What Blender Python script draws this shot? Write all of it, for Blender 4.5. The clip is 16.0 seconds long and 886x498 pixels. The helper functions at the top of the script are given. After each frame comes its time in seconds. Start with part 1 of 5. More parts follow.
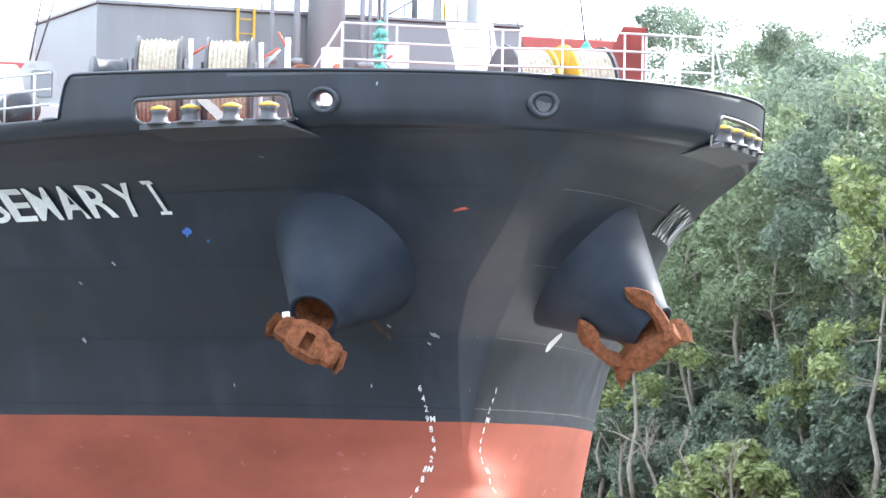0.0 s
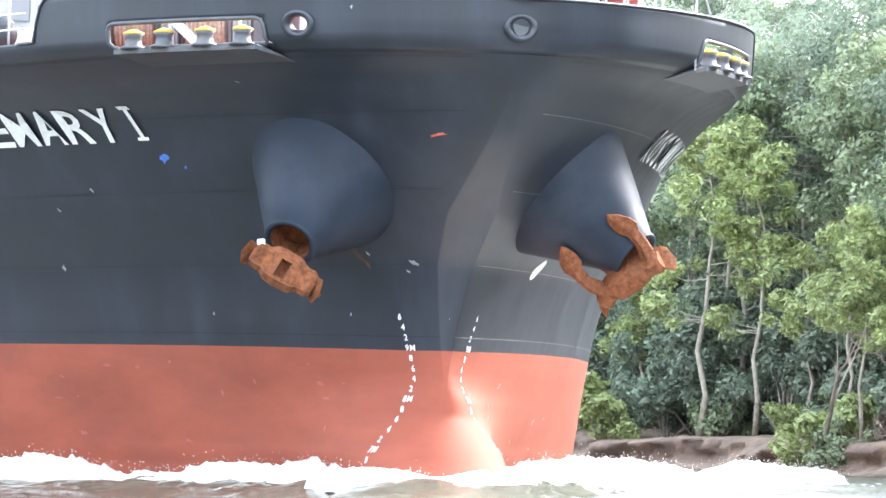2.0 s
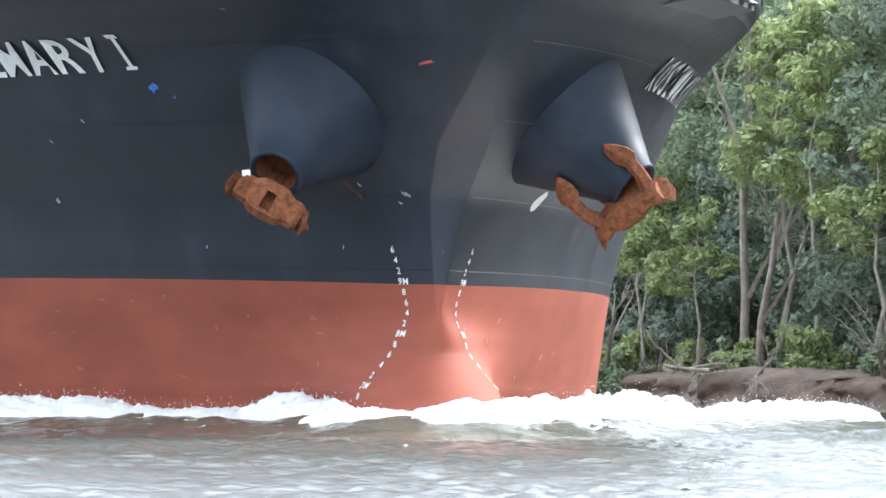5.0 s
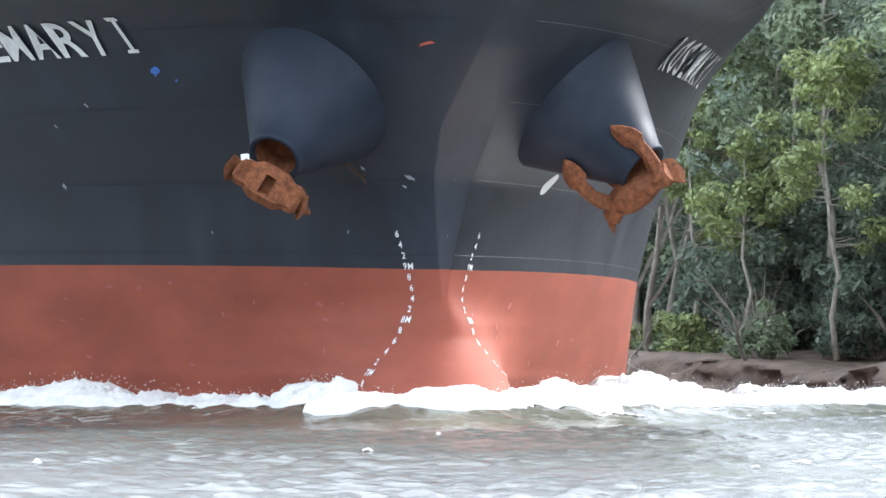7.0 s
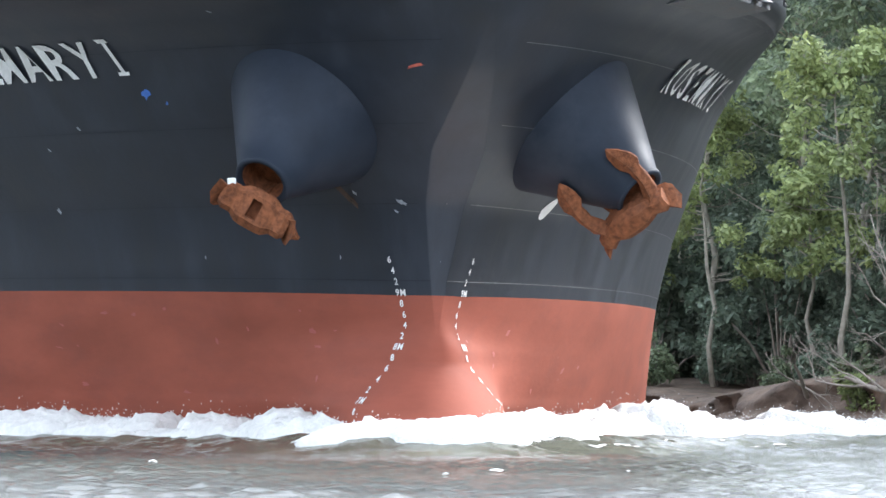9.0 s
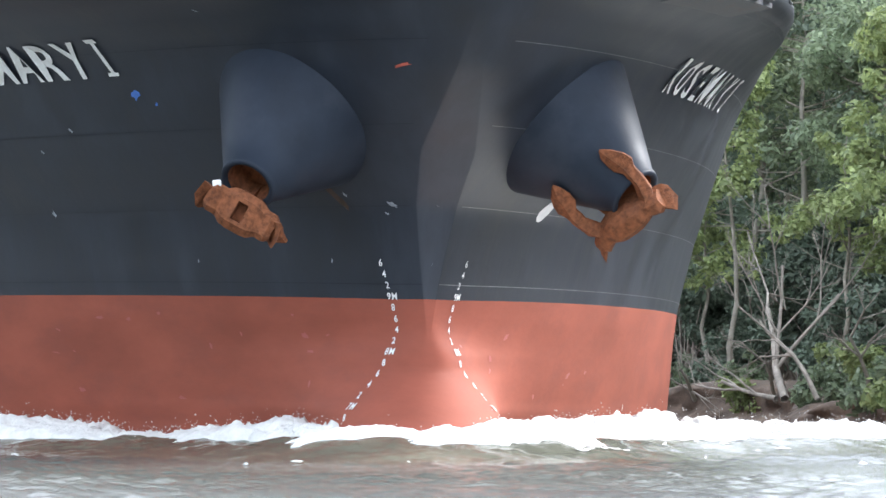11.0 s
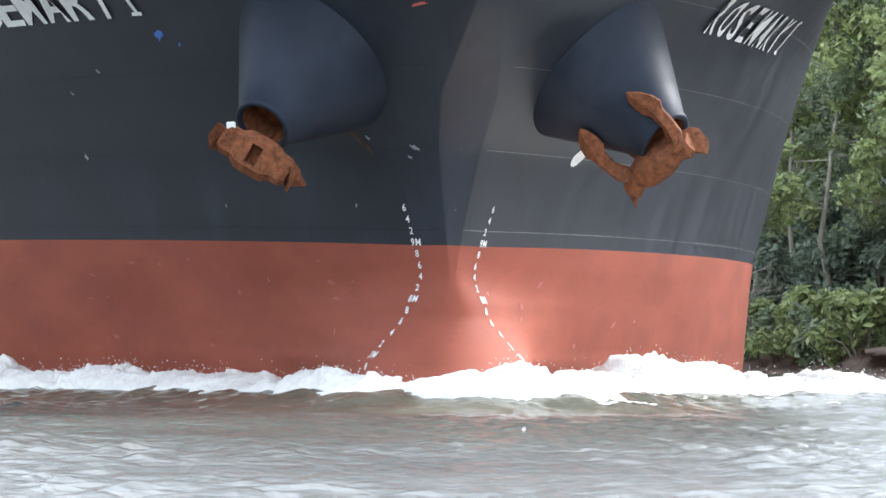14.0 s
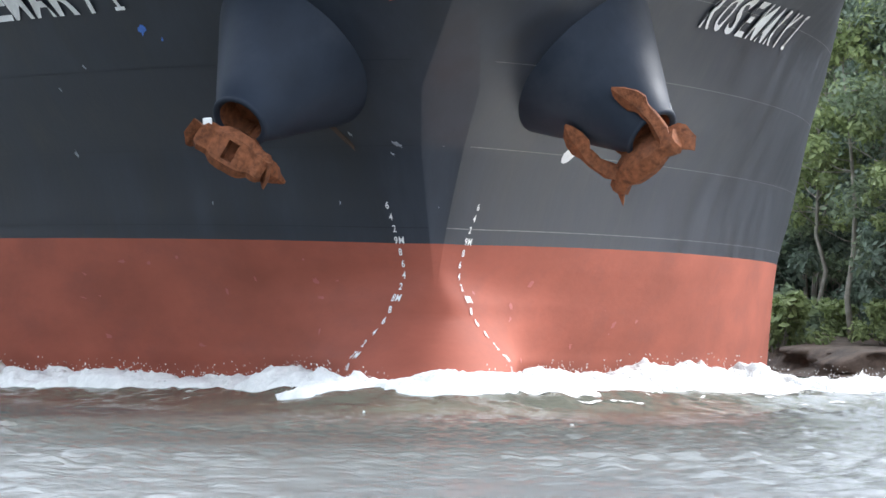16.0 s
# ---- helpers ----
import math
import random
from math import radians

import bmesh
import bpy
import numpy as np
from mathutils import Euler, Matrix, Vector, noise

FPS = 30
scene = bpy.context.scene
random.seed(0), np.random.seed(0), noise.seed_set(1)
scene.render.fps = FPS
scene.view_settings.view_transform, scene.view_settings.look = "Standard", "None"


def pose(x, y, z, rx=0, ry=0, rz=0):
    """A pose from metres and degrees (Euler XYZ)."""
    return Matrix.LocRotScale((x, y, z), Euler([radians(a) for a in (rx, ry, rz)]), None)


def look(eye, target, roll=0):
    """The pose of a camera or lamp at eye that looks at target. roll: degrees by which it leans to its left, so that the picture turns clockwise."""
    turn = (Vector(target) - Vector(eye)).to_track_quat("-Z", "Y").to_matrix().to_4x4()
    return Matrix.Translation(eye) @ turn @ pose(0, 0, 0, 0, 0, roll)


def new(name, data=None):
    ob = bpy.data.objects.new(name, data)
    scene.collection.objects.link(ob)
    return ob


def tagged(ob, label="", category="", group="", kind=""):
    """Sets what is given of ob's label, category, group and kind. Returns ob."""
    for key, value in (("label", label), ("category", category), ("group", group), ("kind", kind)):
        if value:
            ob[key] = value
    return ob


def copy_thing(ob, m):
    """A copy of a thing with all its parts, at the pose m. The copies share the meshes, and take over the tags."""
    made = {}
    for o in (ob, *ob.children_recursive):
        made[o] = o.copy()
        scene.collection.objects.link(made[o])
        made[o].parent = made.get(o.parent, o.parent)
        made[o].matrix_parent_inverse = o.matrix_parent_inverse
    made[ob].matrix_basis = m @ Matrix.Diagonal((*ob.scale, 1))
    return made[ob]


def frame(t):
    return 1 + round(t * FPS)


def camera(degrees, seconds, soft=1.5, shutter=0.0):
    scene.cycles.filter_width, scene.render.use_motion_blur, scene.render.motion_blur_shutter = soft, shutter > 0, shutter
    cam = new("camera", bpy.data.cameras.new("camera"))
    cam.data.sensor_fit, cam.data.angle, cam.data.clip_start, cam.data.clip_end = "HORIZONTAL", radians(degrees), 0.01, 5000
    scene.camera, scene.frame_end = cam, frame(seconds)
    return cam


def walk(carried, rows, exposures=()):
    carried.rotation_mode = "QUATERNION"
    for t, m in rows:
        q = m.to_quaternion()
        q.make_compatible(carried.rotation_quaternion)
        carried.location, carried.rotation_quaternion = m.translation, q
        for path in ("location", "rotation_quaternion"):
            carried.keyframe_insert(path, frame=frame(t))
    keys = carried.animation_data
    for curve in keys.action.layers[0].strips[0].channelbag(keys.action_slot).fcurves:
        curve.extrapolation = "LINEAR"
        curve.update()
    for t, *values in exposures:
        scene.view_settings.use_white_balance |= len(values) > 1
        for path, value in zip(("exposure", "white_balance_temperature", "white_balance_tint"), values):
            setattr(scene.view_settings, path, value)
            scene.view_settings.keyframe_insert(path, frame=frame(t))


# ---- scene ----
import functools

cam = camera(10.822, 16.0)
PATH = [
    (0.0, (37.210, -26.424, 1.407), (-59.245, -0.561, 6.670), 0.429),
    (0.5, (40.093, -26.113, 1.410), (-56.339, -0.091, 6.263), 0.444),
    (1.0, (42.978, -25.809, 1.413), (-53.412, 0.415, 6.001), 0.497),
    (1.5, (45.865, -25.512, 1.415), (-50.534, 0.772, 5.482), 0.428),
    (2.0, (48.753, -25.221, 1.418), (-47.617, 1.213, 5.180), 0.439),
    (2.5, (51.642, -24.936, 1.421), (-44.744, 1.471, 4.959), 0.415),
    (3.0, (54.532, -24.657, 1.423), (-41.856, 1.760, 4.804), 0.366),
    (3.5, (57.425, -24.385, 1.425), (-38.981, 1.975, 4.762), 0.446),
    (4.0, (60.319, -24.119, 1.427), (-36.151, 2.044, 4.439), 0.453),
    (4.5, (63.214, -23.859, 1.430), (-33.243, 2.395, 4.024), 0.371),
    (5.0, (66.111, -23.606, 1.432), (-30.296, 2.852, 3.800), 0.375),
    (5.2, (67.271, -23.507, 1.432), (-29.113, 3.032, 3.852), 0.258),
    (7.3, (79.462, -22.523, 1.439), (-17.097, 3.407, 3.422), 0.125),
    (7.5, (80.625, -22.435, 1.440), (-15.986, 3.302, 3.406), 0.297),
    (8.0, (83.534, -22.219, 1.441), (-13.109, 3.397, 3.445), 0.244),
    (8.5, (86.444, -22.010, 1.442), (-10.207, 3.554, 3.694), 0.266),
    (9.0, (89.357, -21.808, 1.443), (-7.265, 3.826, 4.092), 0.169),
    (9.2, (90.523, -21.729, 1.444), (-6.128, 3.799, 4.069), 0.347),
    (11.3, (102.785, -20.957, 1.447), (5.996, 4.025, 4.215), 0.117),
    (11.5, (103.955, -20.890, 1.447), (7.127, 3.961, 4.054), 0.246),
    (12.0, (106.882, -20.725, 1.448), (9.941, 3.721, 3.622), 0.170),
    (12.5, (109.811, -20.567, 1.448), (12.820, 3.695, 3.430), 0.244),
    (13.0, (112.743, -20.415, 1.449), (15.708, 3.669, 3.483), 0.172),
    (13.5, (115.678, -20.270, 1.449), (18.534, 3.388, 3.311), 0.397),
    (14.0, (118.615, -20.131, 1.449), (21.302, 2.836, 3.094), 0.418),
    (14.5, (121.555, -19.999, 1.449), (24.153, 2.597, 2.954), 0.470),
    (15.0, (124.498, -19.873, 1.448), (27.047, 2.508, 3.005), 0.500),
    (15.5, (127.443, -19.753, 1.448), (29.938, 2.386, 3.030), 0.565),
    (16.0, (130.392, -19.640, 1.448), (32.840, 2.289, 3.092), 0.470),
]
walk(cam, [(t, look(e, a, r)) for t, e, a, r in PATH], exposures=[(0.0, 1.66, 6100, 10), (0.9, 2.14, 6200, 10), (1.5, 2.18, 6200, 10), (2.5, 2.06, 6200, 10), (4.0, 1.84, 6100, 10), (5.0, 1.31, 6100, 10), (7.5, 1.18, 6100, 10), (9.0, 1.08, 6100, 10), (12.5, 1.2, 6200, 10), (14.0, 0.94, 6200, 10), (16.0, 0.79, 6100, 10)])

# ---- world, sun ----
world = bpy.data.worlds.new("overcast_sky")
scene.world = world
world.use_nodes = True
wn = world.node_tree
sky = wn.nodes.new("ShaderNodeTexSky")
sky.sky_type, sky.sun_disc = "NISHITA", False
sky.sun_elevation, sky.sun_rotation = radians(36), radians(-22)
sky.air_density, sky.dust_density = 1.0, 4.0
grey = wn.nodes.new("ShaderNodeMix")
grey.data_type = "RGBA"
grey.inputs["Factor"].default_value = 0.72
grey.inputs["B"].default_value = (8.1, 8.7, 9.4, 1)
wn.links.new(sky.outputs["Color"], grey.inputs["A"])
wn.links.new(grey.outputs["Result"], wn.nodes["Background"].inputs["Color"])
wn.nodes["Background"].inputs["Strength"].default_value = 0.195

sun = new("sun", bpy.data.lights.new("sun", "SUN"))
sun.data.energy, sun.data.angle, sun.data.color = 3.9, radians(14), (1.0, 0.97, 0.93)
sun.matrix_world = look((-30.3, 75.0, 58.8), (0, 0, 0))

# ---- the ship's course ----
SPEED, TURN, HEEL, DRAFT_LINE = 6.5, radians(-0.6), -0.8, 2.85


def ship_pose(t, heel=HEEL, lift=DRAFT_LINE):
    """Where the ship is at t: a gentle turn to starboard."""
    a = TURN * (t - 8)
    return pose(SPEED * math.sin(a) / TURN, SPEED * (1 - math.cos(a)) / TURN, lift, 0, 0, math.degrees(a)) @ pose(0, 0, 0, heel)


# ---- materials ----
def node_mat(name, colour, rough=0.5, metal=0.0, spec=0.5, noise_scale=3.0, vary=0.25, bump=0.1, bump_scale=20.0,
             stain=None, stain_amount=0.3, stain_scale=0.6, stretch=(1, 1, 1), per_island=False, per_object=False, rough_vary=0.1):
    """A paint, rock or leaf: base colour varied at two scales, stains of a second colour, fine relief."""
    m = bpy.data.materials.new(name)
    m.use_nodes = True
    n, l = m.node_tree.nodes, m.node_tree.links
    b = n["Principled BSDF"]
    b.inputs["Metallic"].default_value = metal
    b.inputs["Specular IOR Level"].default_value = spec
    co = n.new("ShaderNodeTexCoord")
    mp = n.new("ShaderNodeMapping")
    mp.inputs["Scale"].default_value = stretch
    l.new(co.outputs["Object"], mp.inputs["Vector"])

    def noise_node(scale, detail=6.0, rg=0.6):
        t = n.new("ShaderNodeTexNoise")
        t.inputs["Scale"].default_value, t.inputs["Detail"].default_value, t.inputs["Roughness"].default_value = scale, detail, rg
        l.new(mp.outputs["Vector"], t.inputs["Vector"])
        return t

    def ramp(src, lo, hi, c0, c1):
        r = n.new("ShaderNodeValToRGB")
        r.color_ramp.elements[0].position, r.color_ramp.elements[1].position = lo, hi
        r.color_ramp.elements[0].color, r.color_ramp.elements[1].color = (*c0, 1), (*c1, 1)
        l.new(src, r.inputs["Fac"])
        return r

    def blend(fac, a, c, mode="MIX"):
        x = n.new("ShaderNodeMix")
        x.data_type, x.blend_type = "RGBA", mode
        for sock, val in (("Factor", fac), ("A", a), ("B", c)):
            if hasattr(val, "links") or hasattr(val, "is_linked"):
                l.new(val, x.inputs[sock] if sock == "Factor" else x.inputs[sock])
            elif sock == "Factor":
                x.inputs["Factor"].default_value = val
            else:
                x.inputs[sock].default_value = (*val, 1)
        return x.outputs["Result"]

    big = noise_node(noise_scale)
    lo, hi = [max(0.0, c * (1 - vary)) for c in colour], [c * (1 + vary) for c in colour]
    out = ramp(big.outputs["Fac"], 0.3, 0.7, lo, hi).outputs["Color"]
    if stain:
        st = noise_node(stain_scale, 8.0, 0.65)
        mask = ramp(st.outputs["Fac"], 0.5, 0.75, (0, 0, 0), (stain_amount,) * 3).outputs["Color"]
        out = blend(mask, out, stain)
    if per_island or per_object:
        if per_island:
            src = n.new("ShaderNodeNewGeometry").outputs["Random Per Island"]
        else:
            src = n.new("ShaderNodeObjectInfo").outputs["Random"]
        tint = ramp(src, 0.0, 1.0, (0.6, 0.62, 0.55), (1.35, 1.3, 1.15)).outputs["Color"]
        out = blend(1.0, out, tint, "MULTIPLY")
    l.new(out, b.inputs["Base Color"])
    fine = noise_node(bump_scale, 8.0)
    rr = n.new("ShaderNodeMapRange")
    rr.inputs["To Min"].default_value, rr.inputs["To Max"].default_value = max(0.02, rough - rough_vary), min(1, rough + rough_vary)
    l.new(big.outputs["Fac"], rr.inputs["Value"])
    l.new(rr.outputs["Result"], b.inputs["Roughness"])
    if bump:
        bp = n.new("ShaderNodeBump")
        bp.inputs["Strength"].default_value, bp.inputs["Distance"].default_value = bump, 0.05
        l.new(fine.outputs["Fac"], bp.inputs["Height"])
        l.new(bp.outputs["Normal"], b.inputs["Normal"])
    return m


BLACK = node_mat("black_hull_paint", (0.0075, 0.0125, 0.0235), 0.52, spec=0.68, noise_scale=1.3, rough_vary=0.14, vary=0.35, bump=0.08, bump_scale=6, stain=(0.03, 0.036, 0.046), stain_amount=0.45, stain_scale=1.3, stretch=(1, 1, 0.16))
CONE = node_mat("bolster_paint", (0.021, 0.028, 0.042), 0.56, spec=0.18, noise_scale=1.2, vary=0.2, bump=0.06, bump_scale=8, stain=(0.06, 0.06, 0.065), stain_amount=0.3)
RED = node_mat("red_bottom_paint", (0.285, 0.082, 0.053), 0.75, spec=0.2, noise_scale=0.7, vary=0.16, bump=0.1, bump_scale=5, stain=(0.2, 0.068, 0.052), stain_amount=0.6, stain_scale=0.8, stretch=(0.7, 0.7, 1.5))
RUST = node_mat("rusty_cast_steel", (0.19, 0.07, 0.032), 0.85, spec=0.2, noise_scale=9, vary=0.5, bump=0.5, bump_scale=18, stain=(0.12, 0.05, 0.03), stain_amount=0.8, stain_scale=4)
WHITE = node_mat("white_paint", (0.74, 0.75, 0.74), 0.5, noise_scale=8, vary=0.1, bump=0.02)
GREY = node_mat("light_grey_paint", (0.2, 0.215, 0.23), 0.45, noise_scale=0.8, vary=0.08, bump=0.04, stain=(0.15, 0.14, 0.13), stain_amount=0.4, stretch=(1, 1, 0.3))
PALE = node_mat("pale_grey_paint", (0.5, 0.52, 0.53), 0.45, noise_scale=1.5, vary=0.06, bump=0.03)
DARK = node_mat("dark_grey_steel", (0.06, 0.065, 0.075), 0.5, noise_scale=3, vary=0.3, bump=0.1, stain=(0.16, 0.08, 0.04), stain_amount=0.4, stain_scale=3)
YELLOW = node_mat("yellow_paint", (0.55, 0.36, 0.04), 0.5, noise_scale=6, vary=0.15, bump=0.05, stain=(0.2, 0.12, 0.05), stain_amount=0.5, stain_scale=5)
ORANGE = node_mat("orange_red_paint", (0.6, 0.1, 0.04), 0.5, noise_scale=6, vary=0.1, bump=0.03)
DECKRED = node_mat("dull_red_paint", (0.34, 0.08, 0.07), 0.55, noise_scale=1.5, vary=0.12, bump=0.06)
ROPE = node_mat("pale_hawser", (0.42, 0.37, 0.29), 0.9, noise_scale=14, vary=0.3, bump=0.6, bump_scale=60, stain=(0.2, 0.16, 0.12), stain_amount=0.7, stain_scale=6)
TEAL = node_mat("teal_net_rope", (0.12, 0.38, 0.33), 0.85, noise_scale=14, vary=0.4, bump=0.6, bump_scale=50)
BLUE = node_mat("blue_paint_smear", (0.06, 0.16, 0.5), 0.5, noise_scale=8, vary=0.2, bump=0.02)
SCRATCH = node_mat("red_scratch", (0.42, 0.1, 0.07), 0.6, noise_scale=8, vary=0.2, bump=0.02)
STREAK = node_mat("rust_wash", (0.07, 0.042, 0.028), 0.6, noise_scale=5, vary=0.4, bump=0.02)
CHALK = node_mat("bare_primer_marks", (0.3, 0.33, 0.37), 0.6, noise_scale=12, vary=0.3, bump=0.02)
SEAM = node_mat("seam_paint", (0.012, 0.016, 0.026), 0.42, noise_scale=2, vary=0.3, bump=0.03)
PALE_SEAM = node_mat("pale_seam_paint", (0.16, 0.165, 0.17), 0.45, noise_scale=3, vary=0.4, bump=0.03)
MUD = node_mat("river_mud", (0.13, 0.09, 0.066), 0.85, noise_scale=1.6, vary=0.45, bump=1.0, bump_scale=5, stain=(0.05, 0.038, 0.03), stain_amount=0.8, stain_scale=0.5)
BARK = node_mat("pale_bark", (0.3, 0.27, 0.22), 0.85, noise_scale=3, vary=0.35, bump=0.6, bump_scale=12)
DEADWOOD = node_mat("dead_wood", (0.3, 0.26, 0.22), 0.9, noise_scale=3, vary=0.35, bump=0.5, bump_scale=15)


def leaf_mat(name, colour):
    """Leaves let part of the light through."""
    m = node_mat(name, colour, 0.55, noise_scale=0.25, vary=0.3, bump=0, per_island=True)
    n, l = m.node_tree.nodes, m.node_tree.links
    b = n["Principled BSDF"]
    tr = n.new("ShaderNodeBsdfTranslucent")
    mix = n.new("ShaderNodeMixShader")
    mix.inputs["Fac"].default_value = 0.4
    l.new(b.inputs["Base Color"].links[0].from_socket, tr.inputs["Color"])
    l.new(b.outputs["BSDF"], mix.inputs[1])
    l.new(tr.outputs["BSDF"], mix.inputs[2])
    l.new(mix.outputs["Shader"], n["Material Output"].inputs["Surface"])
    return m


# leaf colours are lifted and greyed for distance haze, the darkest also for forest shade
LEAF = leaf_mat("mangrove_leaves", (0.215, 0.27, 0.18))
LEAF_LIGHT = leaf_mat("young_leaves", (0.3, 0.36, 0.17))
LEAF_DARK = leaf_mat("shaded_forest_leaves", (0.165, 0.215, 0.175))
FOAM = node_mat("white_foam", (0.76, 0.75, 0.725), 0.9, noise_scale=5, vary=0.12, bump=1.0, bump_scale=11, spec=0.2)


BLACK.node_tree.nodes["Principled BSDF"].inputs["Coat Weight"].default_value = 0.1
BLACK.node_tree.nodes["Principled BSDF"].inputs["Coat Roughness"].default_value = 0.28


def water_mat():
    m = node_mat("river_water", (0.1, 0.1, 0.087), 0.16, noise_scale=0.15, vary=0.2, bump=0.6, bump_scale=6.5, rough_vary=0.03, stretch=(0.7, 0.9, 1))
    m.node_tree.nodes["Principled BSDF"].inputs["IOR"].default_value = 1.33
    return m


WATER = water_mat()
# same river water; the slope's weaker sky reflection is put into this colour
SWELL = node_mat("swell_reflection_tint", (0.12, 0.118, 0.09), 0.15, noise_scale=0.6, vary=0.3, bump=0.5, bump_scale=4.0, spec=0.4)


# ---- building helpers ----
def mesh_of(name, verts, faces, mat, smooth=False):
    me = bpy.data.meshes.new(name)
    me.from_pydata([tuple(v) for v in verts], [], [tuple(f) for f in faces])
    me.materials.append(mat)
    if smooth:
        me.polygons.foreach_set("use_smooth", [True] * len(me.polygons))
    me.update()
    return me


def put(name, me, parent=None, m=None, label=""):
    ob = new(name, me)
    if parent:
        ob.parent = parent
    if m is not None:
        ob.matrix_basis = m
    return tagged(ob, label)


def part(name, bm, mat, parent, label="", smooth=False):
    me = bpy.data.meshes.new(name)
    bm.normal_update()
    bm.to_mesh(me)
    bm.free()
    me.materials.append(mat)
    if smooth:
        me.polygons.foreach_set("use_smooth", [True] * len(me.polygons))
    return put(name, me, parent, None, label)


def empty(name, label, category, group="", kind="", m=None, parent=None):
    ob = new(name)
    ob.empty_display_size = 0.3
    if parent:
        ob.parent = parent
    if m is not None:
        ob.matrix_basis = m
    return tagged(ob, label, category, group, kind)


def add_box(bm, lo, hi, m=None, bevel=0.0):
    lo, hi = Vector(lo), Vector(hi)
    c, s = (lo + hi) / 2, hi - lo
    mm = Matrix.Translation(c) @ Matrix.Diagonal((*s, 1))
    r = bmesh.ops.create_cube(bm, size=1, matrix=(m or Matrix()) @ mm)
    if bevel:
        es = {e for v in r["verts"] for e in v.link_edges}
        bmesh.ops.bevel(bm, geom=list(es), offset=bevel, segments=2, profile=0.5, affect="EDGES")
    return r["verts"]


def add_tube(bm, pts, radii, seg=10, cap=True):
    """A tube through pts with a radius at each."""
    pts = [Vector(p) for p in pts]
    if not hasattr(radii, "__len__"):
        radii = [radii] * len(pts)
    rings, side = [], None
    for i, p in enumerate(pts):
        d = (pts[min(i + 1, len(pts) - 1)] - pts[max(i - 1, 0)]).normalized()
        if side is None:
            side = d.orthogonal().normalized()
        side = (side - d * side.dot(d)).normalized()
        up = d.cross(side)
        rings.append([bm.verts.new(p + (side * math.cos(a) + up * math.sin(a)) * radii[i]) for a in [2 * math.pi * k / seg for k in range(seg)]])
    for a, b in zip(rings, rings[1:]):
        for k in range(seg):
            bm.faces.new((a[k], a[(k + 1) % seg], b[(k + 1) % seg], b[k]))
    if cap:
        bm.faces.new(rings[0][::-1])
        bm.faces.new(rings[-1])


def tube(name, pts, radii, mat, parent, seg=10, label=""):
    bm = bmesh.new()
    add_tube(bm, pts, radii, seg)
    return part(name, bm, mat, parent, label, True)


def box(name, lo, hi, mat, parent, label="", bevel=0.01, m=None):
    bm = bmesh.new()
    add_box(bm, lo, hi, m, bevel)
    return part(name, bm, mat, parent, label)


# ---- the hull's form: half breadth at a station x and a height z (z = 0 at the paint line) ----
LEVELS = [-6, -4, -3, -2.3, -1.8, -1.4, -1.0, -0.4, 0.2, 0.7, 1.65, 2.8, 4.0, 4.9, 5.45, 6.0, 7.0]
STEM = [0.46, 0.46, 0.46, 0.46, 0.46, 0.46, 0.46, 0.5, 0.6, 0.77, 1.2, 2.25, 3.5, 4.2, 4.5, 4.62, 4.75]
# shape of the waterlines at some heights: full breadth, length of the entrance, its two exponents, width of the bulb
FORM_Z = [-2.3, 0.1, 1.5, 3.0, 4.2, 5.0, 5.7]
BREADTH = [10.66, 10.96, 11.78, 11.74, 11.64, 10.6, 10.0]
RUN = [24.99, 25.55, 29.31, 30.02, 26.59, 22.38, 22.07]
FULL = [0.79, 1.16, 1.15, 1.34, 1.47, 1.43, 1.94]
EASE = [1.79, 1.57, 1.7, 1.71, 1.36, 1.63, 2.19]
BULB_Z, BULB_W = [-3.0, -2.0, -1.4, -1.0, -0.4, 0.0], [1.47, 1.66, 1.38, 1.13, 0.28, 0.0]


@functools.lru_cache(maxsize=None)
def form(z):
    """The waterline at z: stem, nose, breadth, entrance, two exponents, bulb, and the rounded stem plate
    (its half width, and how far its edge and its front lie behind the sharp stem)."""
    fair = min(0.45, max(0.0, (5.6 - z) * 0.5))

    def at(zs, vs):
        return sum(w * float(np.interp(z + o * fair, zs, vs)) for o, w in ((-1, 0.25), (0, 0.5), (1, 0.25)))

    bm, run, full, ease = at(FORM_Z, BREADTH), at(FORM_Z, RUN), at(FORM_Z, FULL), at(FORM_Z, EASE)
    k = float(np.interp(z, [-0.9, -0.3, 0.3, 1.7, 2.6, 3.6, 5.2], [0.0, 0.08, 0.16, 0.38, 0.5, 0.3, 0.0]))
    back = run * (1 - max(0.0, 1 - (k / bm) ** full) ** (1 / ease))
    stem = float(np.interp(z, LEVELS, STEM))
    nose = stem + (3.2 * max(0.0, min(1.0, (-1.25 - z) / 2.2)) ** 1.3 if z < -1.25 else 0.0)
    return stem, nose, bm, run, full, ease, float(np.interp(z, BULB_Z, BULB_W)), k, back, 0.9 * back


def stem_plate(z):
    return form(z)[7:]


def stem_x(z):
    """Where the shell ends forward at z: on the stem, and on the bulb's nose."""
    fm = form(z)
    return fm[0] - fm[9], max(fm[1] - fm[9], fm[0] - fm[9])


